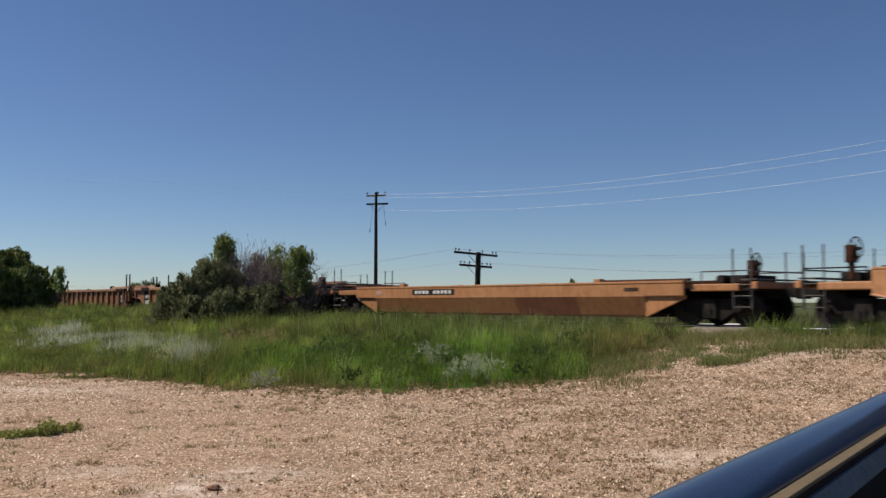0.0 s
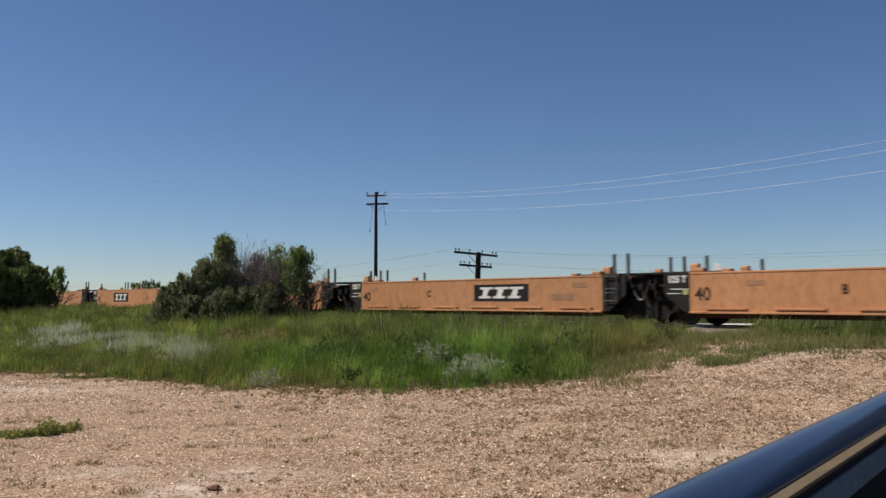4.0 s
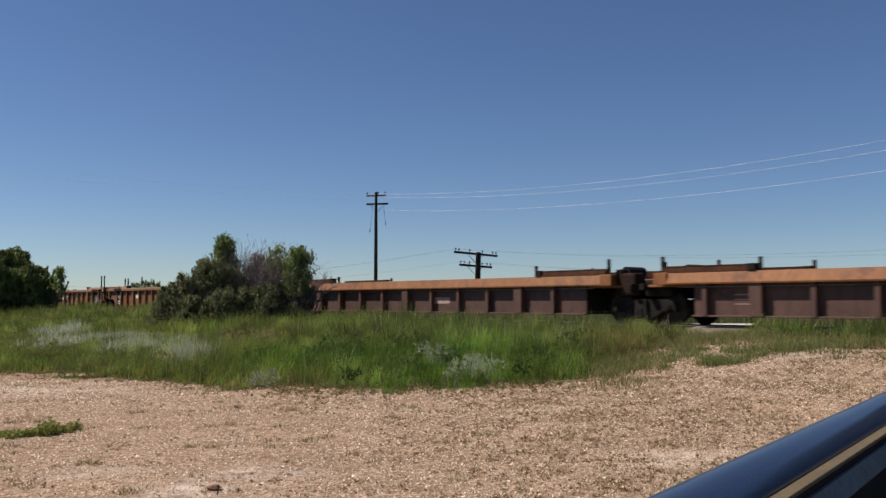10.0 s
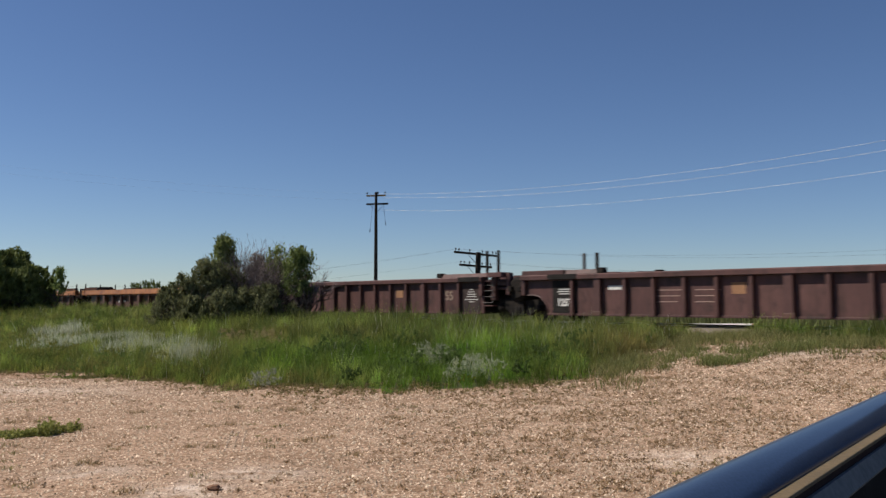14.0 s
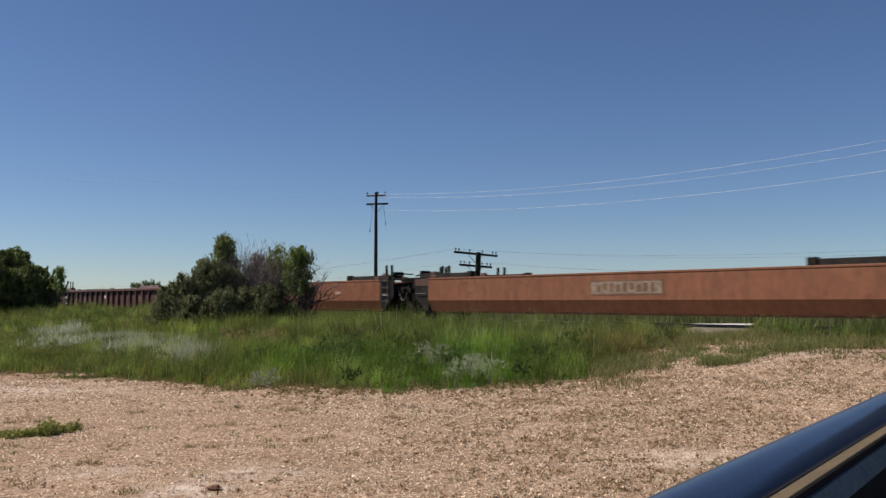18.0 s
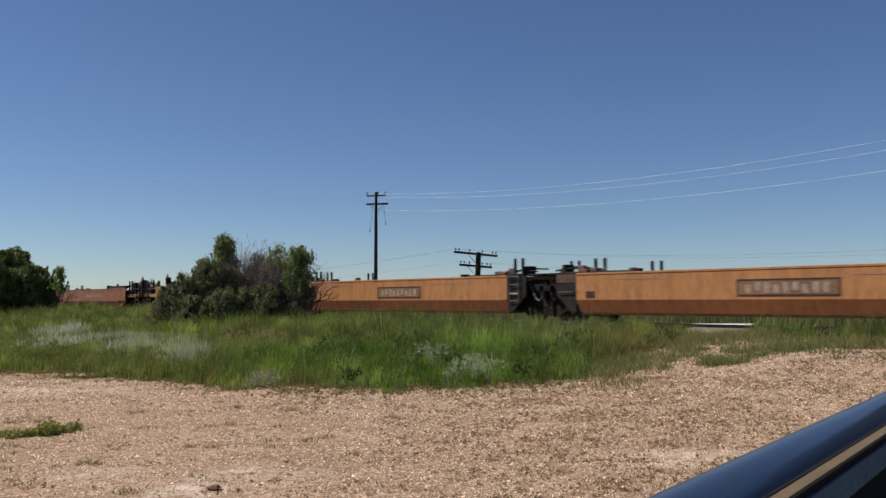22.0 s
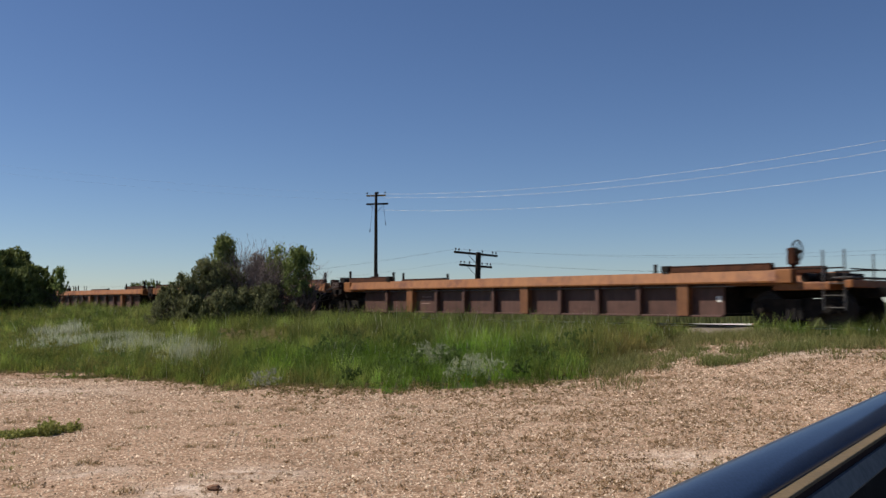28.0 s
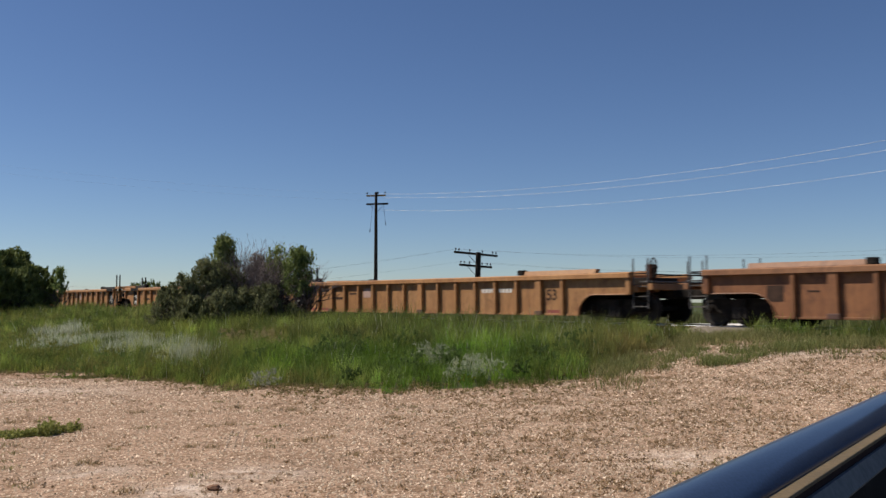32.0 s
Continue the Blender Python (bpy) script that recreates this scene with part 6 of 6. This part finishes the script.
def graffiti_material():
    m, nt, b = node_mat("graffiti_spray")
    c = ramp(nt, noise_tex(nt, 1.8, 6), [(0.32, (0.082, 0.030, 0.036)), (0.5, (0.125, 0.046, 0.058)), (0.68, (0.165, 0.068, 0.075))])
    grime = ramp(nt, noise_tex(nt, 9.0, 6, (1.0, 1.0, 0.5)), [(0.3, (0.7, 0.68, 0.66)), (0.6, (1.05, 1.05, 1.05))])
    nt.links.new(mixed(nt, 0.8, c, grime, "MULTIPLY"), b.inputs["Base Color"])
    b.inputs["Roughness"].default_value = 0.65
    bumped(nt, b, noise_tex(nt, 22.0, 4), 0.25, 0.004)
    return m


M_GRAFFITI = graffiti_material()


def build_train():
    # earlier ribbed set, already gone by
    well_car("R", 94.5, 74.5, "a", "a", "rustbrown", band="chord")
    well_car("R", 74.5, 54.0, "a", "a", "rustbrown", band="chord")
    well_car("R", 54.0, 32.3, "a", "c", "rustbrown", band="chord")
    # single low car
    well_car("K", 32.3, 11.6, "c", "c", "amber", [("number", 2.9, 1.0, 2.4, 0.2), ("dark", -6.0, 1.0, 0.5, 0.1), ("lowpatch", -2.6, 0, 2.6, 0.3), ("pale", 6.2, 1.0, 0.3, 0.14)])
    # golden five-unit set
    q = [11.6, -5.9, -21.35, -36.75, -52.1, -69.5]
    spots = [("patch", 5.3, 1.13, 0.5, 0.13), ("patch", -2.0, 1.16, 0.55, 0.1), ("patch", -5.3, 1.16, 0.6, 0.15), ("patch", -4.6, 0.8, 0.9, 0.2)]
    well_car("Y", q[0], q[1], "c", "a", "gold", [("number", 0.6, 0.97, 3.1, 0.34), ("40", 4.5, 0.8, 0, 0.34), ("A", -1.7, 0.95, 0, 0.3), ("dark", -3.0, 0.98, 1.6, 0.03), *spots[2:]])
    well_car("Y", q[1], q[2], "a", "a", "gold", [("board", 1.85, 0.95, 2.5, 0.55), ("40", 5.8, 0.84, 0, 0.44), ("E", -2.4, 0.9, 0, 0.32), *spots])
    for i, ch in ((2, "D"), (3, "C")):
        well_car("Y", q[i], q[i + 1], "a", "a", "gold", [("board", -1.85, 0.95, 2.6, 0.55), ("40", 5.8, 0.84, 0, 0.44), (ch, 1.9, 0.93, 0, 0.28), *spots])
    well_car("Y", q[4], q[5], "a", "c", "gold", [("number", -1.2, 0.97, 2.8, 0.3), ("40", 6.8, 0.84, 0, 0.44), ("B", 3.0, 0.93, 0, 0.28), *spots])
    # rusty brown ribbed set
    q = [-69.5, -91.2, -110.5, -131.8]
    well_car("R", q[0], q[1], "c", "a", "rustbrown", [("pale", 4.5, 1.0, 0.6, 0.18), ("pale", 3.5, 1.02, 0.6, 0.2), ("pale", -2.5, 1.0, 0.45, 0.26), ("53", -7.4, 0.93, 0, 0.42)], band="chord")
    well_car("R", q[1], q[2], "a", "a", "rustbrown", [("white", 3.5, 1.0, 0.4, 0.26), ("emblem", -1.0, 0.98, 1.7, 0.3), ("tag", 1.5, 0.98, 0.7, 0.4), ("53", -6.4, 0.93, 0, 0.42)], band="chord")
    well_car("R", q[2], q[3], "a", "c", "rustbrown", [("white", 5.5, 1.0, 0.45, 0.26), ("bars", -1.0, 1.0, 1.6, 0.2), ("lines", -7.0, 0.75, 0.5, 0.4), ("pale", -5.5, 0.75, 0.35, 0.35)], band="chord")
    # posted set with a broad chord
    q = [-131.8, -153.1, -172.7, -194.5]
    well_car("C", q[0], q[1], "c", "a", "dull", [("pale", -1.9, 0.7, 1.0, 0.22)], "band", brake_front=True)
    well_car("C", q[1], q[2], "a", "a", "dull", [("tag", 0.3, 0.7, 0.7, 0.4), ("lines", 6.4, 0.7, 0.6, 0.3)], "band")
    well_car("C", q[2], q[3], "a", "c", "dull", [("bars", 3.2, 0.7, 1.2, 0.15)], "band")
    # dark maroon ribbed set
    q = [-194.5, -215.8, -235.0, -256.7]
    well_car("R", q[0], q[1], "c", "a", "maroon", [("lines", 6.6, 0.8, 0.9, 0.5), ("lines", 4.4, 0.9, 0.7, 0.4), ("patch", -4.5, 0.95, 0.42, 0.28), ("55", -7.4, 0.85, 0, 0.4)], "maroon")
    well_car("R", q[1], q[2], "a", "a", "maroon", [("lines", 3.5, 0.8, 0.8, 0.4), ("lines", 2.3, 0.8, 0.8, 0.4), ("patch", 1.4, 1.0, 0.4, 0.3), ("white", 5.4, 1.06, 0.5, 0.12), ("53", -6.4, 0.88, 0, 0.4)], "maroon")
    well_car("R", q[2], q[3], "a", "c", "maroon", [("lines", 4.5, 0.8, 0.8, 0.4), ("lines", -5.5, 0.9, 0.7, 0.4), ("white", 0.5, 1.0, 0.4, 0.2)], "maroon")
    # oxide red smooth set
    q = [-256.7, -277.6, -297.3, -319.1]
    well_car("S", q[0], q[1], "c", "a", "red", [("bars", 1.9, 1.06, 2.3, 0.2), ("patch", -2.2, 1.12, 0.6, 0.12), ("pale", -6.0, 1.02, 0.4, 0.12)])
    well_car("S", q[1], q[2], "a", "a", "red", [("worn", -0.6, 1.06, 2.6, 0.44)])
    well_car("S", q[2], q[3], "a", "c", "red", [("bars", -2.8, 1.07, 3.2, 0.2), ("patch", -6.0, 1.1, 0.5, 0.1)])
    # orange smooth set
    q = [-319.1, -336.7, -352.3, -367.6, -383.6, -401.0]
    streaks = [("patch", 4.0, 1.3, 1.7, 0.03), ("patch", -3.0, 1.28, 1.6, 0.03), ("dark", 5.6, 0.86, 0.35, 0.2)]
    well_car("S", q[0], q[1], "c", "a", "orange", [("faded", 2.0, 1.06, 2.6, 0.24), *streaks])
    well_car("S", q[1], q[2], "a", "a", "orange", [("faded", -0.4, 1.0, 2.7, 0.44), *streaks])
    well_car("S", q[2], q[3], "a", "a", "orange", [("faded", -0.6, 1.0, 2.7, 0.44), *streaks], gear=True)
    well_car("S", q[3], q[4], "a", "a", "orange", [("graffiti", 3.9, 0, 5.1), ("graffiti", -3.95, 0, 5.3), ("smudge", 0.05, 1.03, 2.1, 0.4)])
    well_car("S", q[4], q[5], "a", "c", "orange", [("faded", -1.5, 1.08, 2.4, 0.22), ("lines", 4.9, 1.08, 1.0, 0.24), ("pale", 3.2, 1.0, 1.6, 0.2), ("slab", 4.05, 0, 1.7), ("slab", 0.95, 0, 2.1), ("slab", -1.85, 0, 1.9), *streaks])
    # second posted set
    q = [-401.0, -421.8, -441.9, -464.0]
    well_car("C", q[0], q[1], "c", "a", "rustbrown", [("pale", 7.0, 0.75, 0.25, 0.12), ("lines", -6.6, 0.75, 0.4, 0.4)], "band", brake_front=True)
    well_car("C", q[1], q[2], "a", "a", "rustbrown", [("pale", 5.2, 0.7, 0.6, 0.2)], "band")
    well_car("C", q[2], q[3], "a", "c", "rustbrown", [("lines", 5.2, 0.7, 0.6, 0.3), ("white", -7.0, 0.72, 0.16, 0.16)], "band")
    # tan ribbed set
    q = [-464.0, -485.1, -504.4, -526.0]
    pads = [("redpad", 6.6, 0.34, 0.8, 0.12), ("redpad", 7.5, 0.34, 0.6, 0.12), ("redpad", -6.6, 0.34, 0.6, 0.12)]
    well_car("R", q[0], q[1], "c", "a", "tan", [("bars", 5.5, 1.0, 0.55, 0.16), ("pale", 4.5, 1.02, 0.7, 0.16), ("dark", 3.5, 0.8, 0.6, 0.05), ("pale", -2.5, 1.0, 0.5, 0.4), ("dark", -1.5, 1.02, 0.5, 0.12), ("53", -6.5, 0.85, 0, 0.42), *pads])
    well_car("R", q[1], q[2], "a", "a", "tan", [("redemblem", -2.0, 0.98, 1.9, 0.5), ("dark", 5.5, 0.82, 0.5, 0.1), ("dark", 3.5, 0.95, 0.6, 0.06), ("53", -6.5, 0.85, 0, 0.42), *pads])
    well_car("R", q[2], q[3], "a", "c", "tan", [("dark", 5.5, 0.8, 0.5, 0.1), ("dark", 4.5, 0.98, 0.5, 0.06), ("pale", 3.5, 1.0, 0.5, 0.36), ("bars", -4.0, 1.02, 1.5, 0.14), ("53", -6.5, 0.85, 0, 0.42), *pads])
    # brown ribbed set that follows
    well_car("R", -526.0, -547.4, "c", "a", "rustbrown", [("dark", 7.5, 0.85, 0.45, 0.4), ("dark", 6.5, 0.9, 0.3, 0.04)], band="chord")
    well_car("R", -547.4, -567.0, "a", "a", "rustbrown", band="chord")


build_train()


# ---- the pickup whose box rim reaches into view ----
M_BODY = surface("deep_blue_car_paint", (0.135, 0.165, 0.22), (0.165, 0.20, 0.26), 2, 200, 0.29, 0.9, 0.02, 0.001, None, 0.2)
M_RUBBER = surface("black_rubber", (0.012, 0.012, 0.012), (0.022, 0.022, 0.022), 6, 60, 0.8)
M_SEAL = surface("dark_red_seal", (0.022, 0.010, 0.011), (0.036, 0.016, 0.016), 6, 60, 0.8)
# the lip's tan is the gravel's reflection put into its colour
M_LIP = surface("lip_gravel_reflection", (0.14, 0.098, 0.046), (0.19, 0.135, 0.066), 6, 80, 0.6)
M_LINER = surface("grey_box_liner", (0.15, 0.155, 0.15), (0.21, 0.215, 0.205), 8, 60, 0.6)
M_CHROME = surface("chrome", (0.6, 0.6, 0.6), (0.7, 0.7, 0.7), 3, 30, 0.12, 1.0, 0.02)
M_TINTED = surface("tinted_glass", (0.01, 0.012, 0.014), (0.015, 0.018, 0.02), 2, 20, 0.04, 0.0, 0.0)
M_LAMP_RED = surface("red_lens", (0.3, 0.01, 0.01), (0.35, 0.02, 0.02), 5, 40, 0.2)
M_LAMP_CLEAR = surface("clear_lens", (0.6, 0.6, 0.6), (0.7, 0.7, 0.7), 5, 40, 0.1)


def build_pickup():
    t = new("pickup_truck")
    d, l = Vector((0.585, 0.811, 0)), Vector((-0.811, 0.585, 0))
    t.matrix_basis = Matrix(((d.x, l.x, 0, 0), (d.y, l.y, 0, 0), (0, 0, 1, 0), (0, 0, 0, 1)))
    tagged(t, "dark blue pickup truck parked on the gravel lot", "truck")
    yl, yr, top = 0.505, -1.34, EYE - 0.25
    b0, b1 = 0.55, 2.95

    def side(y, s, name):
        # s: +1 on the truck's left; outer skin, rounded rim, inner lip
        prof = [(y, 0.55), (y + s * 0.03, 0.85), (y + s * 0.012, top - 0.10)]
        prof += [(y - s * (0.0585 - 0.0615 * math.cos(a)), top - 0.052 + 0.052 * math.sin(a)) for a in np.linspace(-0.1, 2.78, 26)]
        prof += [(y - s * 0.116, top - 0.039), (y - s * 0.06, top - 0.07), (y - s * 0.05, 0.55)]
        w = part(name, Solid().section(prof, b0, b1), M_BODY, t, shade=True)
        part("lip_trim", Solid().box(b0, b1, *sorted((y - s * 0.112, y - s * 0.1415)), top - 0.044, top - 0.0365, 0.0025), M_LIP, w, "strip under the rim, reflected gravel painted on in tan")
        part("seal", Solid().box(b0, b1, *sorted((y - s * 0.112, y - s * 0.1405)), top - 0.056, top - 0.0445), M_SEAL, w)
        part("liner_lip", Solid().section([(y - s * 0.10, top - 0.0565), (y - s * 0.146, top - 0.0565), (y - s * 0.161, top - 0.086), (y - s * 0.158, top - 0.092), (y - s * 0.10, top - 0.07)], b0 + 0.02, b1 - 0.02), M_LINER, w, "grey lip of the box liner")
        # black on this wall stands in for the shade inside the box
        part("liner_wall", Solid().section([(y - s * 0.09, top - 0.075), (y - s * 0.135, top - 0.086), (y - s * 0.14, 0.72), (y - s * 0.09, 0.72)], b0 + 0.02, b1 - 0.02), M_RUBBER, w, "box liner wall, black for the shade inside")
        return w

    side(yl, 1, "box_side")
    side(yr, -1, "box_side")
    part("box_floor", Solid().box(b0, b1, yr + 0.06, yl - 0.06, 0.66, 0.72), M_LINER, t)
    for y in (yl - 0.25, yr + 0.25):
        part("wheel_arch", Solid().box(1.32, 2.18, y - 0.12, y + 0.12, 0.7, 0.93, 0.05), M_LINER, t)
    part("tailgate", Solid().box(b0 - 0.07, b0 - 0.005, yr + 0.04, yl - 0.04, 0.62, top - 0.02, 0.02), M_BODY, t)
    part("rear_bumper", Solid().box(b0 - 0.2, b0 - 0.08, yr, yl, 0.42, 0.6, 0.03), M_CHROME, t)
    for y in (yl - 0.03, yr + 0.03):
        part("tail_light", Solid().box(b0 - 0.012, b0 - 0.004, y - 0.028, y + 0.028, 0.8, 1.1), M_LAMP_RED, t)
    cab = Solid().outline([(b1 + 0.03, 0.5), (b1 + 0.03, 1.22), (b1 + 0.18, 1.78), (b1 + 0.4, 1.84), (b1 + 1.5, 1.82), (b1 + 2.15, 1.24), (b1 + 3.5, 1.14), (b1 + 3.62, 0.95), (b1 + 3.6, 0.45), (b1 + 3.4, 0.4)], yr + 0.02, yl - 0.02)
    for v in cab.bm.verts:
        if v.co.z > 1.3:
            mid = (yl + yr) / 2
            v.co.y = mid + (v.co.y - mid) * 0.80
    body = part("cab", cab, M_BODY, t)
    mid = (yl + yr) / 2
    for s in (1, -1):
        y0, y1 = mid + s * 0.91, mid + s * 0.765
        g = Solid()
        for xa, xb, xc, xd in ((b1 + 0.25, b1 + 0.95, b1 + 0.95, b1 + 0.32), (b1 + 1.0, b1 + 1.98, b1 + 1.45, b1 + 1.0)):
            vs = [g.bm.verts.new(p) for p in ((xa, y0, 1.28), (xb, y0, 1.28), (xc, y1, 1.74), (xd, y1, 1.74))]
            g.bm.faces.new(vs)
        part("side_window", g, M_TINTED, body, "dark tinted window")
        part("door_handle", Solid().box(b1 + 1.0, b1 + 1.16, *sorted((mid + s * 0.905, mid + s * 0.94)), 1.08, 1.115, 0.008), M_BODY, body)
        part("mirror", Solid().box(b1 + 1.75, b1 + 1.9, *sorted((mid + s * 0.93, mid + s * 1.15)), 1.3, 1.5, 0.04), M_RUBBER, body)
    ws = Solid()
    ws.bm.faces.new([ws.bm.verts.new(p) for p in ((b1 + 2.13, mid + 0.8, 1.27), (b1 + 2.13, mid - 0.8, 1.27), (b1 + 1.58, mid - 0.68, 1.76), (b1 + 1.58, mid + 0.68, 1.76))])
    bmesh.ops.translate(ws.bm, verts=ws.bm.verts[:], vec=(0.02, 0, 0.02))
    part("windscreen", ws, M_TINTED, body)
    part("front_bumper", Solid().box(b1 + 3.55, b1 + 3.75, yr, yl, 0.42, 0.64, 0.04), M_CHROME, t)
    for y in (yl - 0.22, yr + 0.22):
        part("headlight", Solid().box(b1 + 3.56, b1 + 3.63, y - 0.16, y + 0.16, 0.76, 0.94, 0.03), M_LAMP_CLEAR, t)
    tyre = Solid().lathe([(0.22, -0.12), (0.35, -0.125), (0.385, -0.09), (0.39, 0), (0.385, 0.09), (0.35, 0.125), (0.22, 0.12)], (0, 0, 0), (0, 1, 0), 28).mesh("tyre", M_RUBBER, True)
    rim = Solid().lathe([(0.05, -0.09), (0.22, -0.10), (0.225, 0.10), (0.05, 0.09)], (0, 0, 0), (0, 1, 0), 20).mesh("rim", M_CHROME)
    for x in (1.75, b1 + 2.75):
        for y in (yl - 0.13, yr + 0.13):
            w = part("wheel", tyre, None, t, "black tyre on a bright rim", at=pose(x, y, 0.39))
            part("rim", rim, None, w)
    return t


build_pickup()


# ---- what moves ----
def motions():
    turn = pose(0, 0, 0, 0, 0, HEADING)
    times = [0, 1 / 30, 0.1, 0.5] + list(range(1, 32)) + [31.5, 31.9, 32 - 1 / 30, 32.0]
    for car, q in CARS:
        walk(car, [(t, Matrix.Translation(along(q + SPEED * t, TRACK, RAIL)) @ turn) for t in times])
    # wheels roll forward: alike wheelsets of all bogies share one set of keys
    step = SPEED / WHEEL_R / 30
    for i, sets in SPINNING.items():
        x = 0.89 if i == 0 else -0.89
        first = sets[0]
        walk(first, [(k / 30, pose(x, 0, WHEEL_R, 0, math.degrees(step * k) % 360, 0)) for k in range(961)])
        for w in sets[1:]:
            w.rotation_mode = "QUATERNION"
            w.animation_data_create()
            w.animation_data.action = first.animation_data.action
            w.animation_data.action_slot = first.animation_data.action_slot


motions()
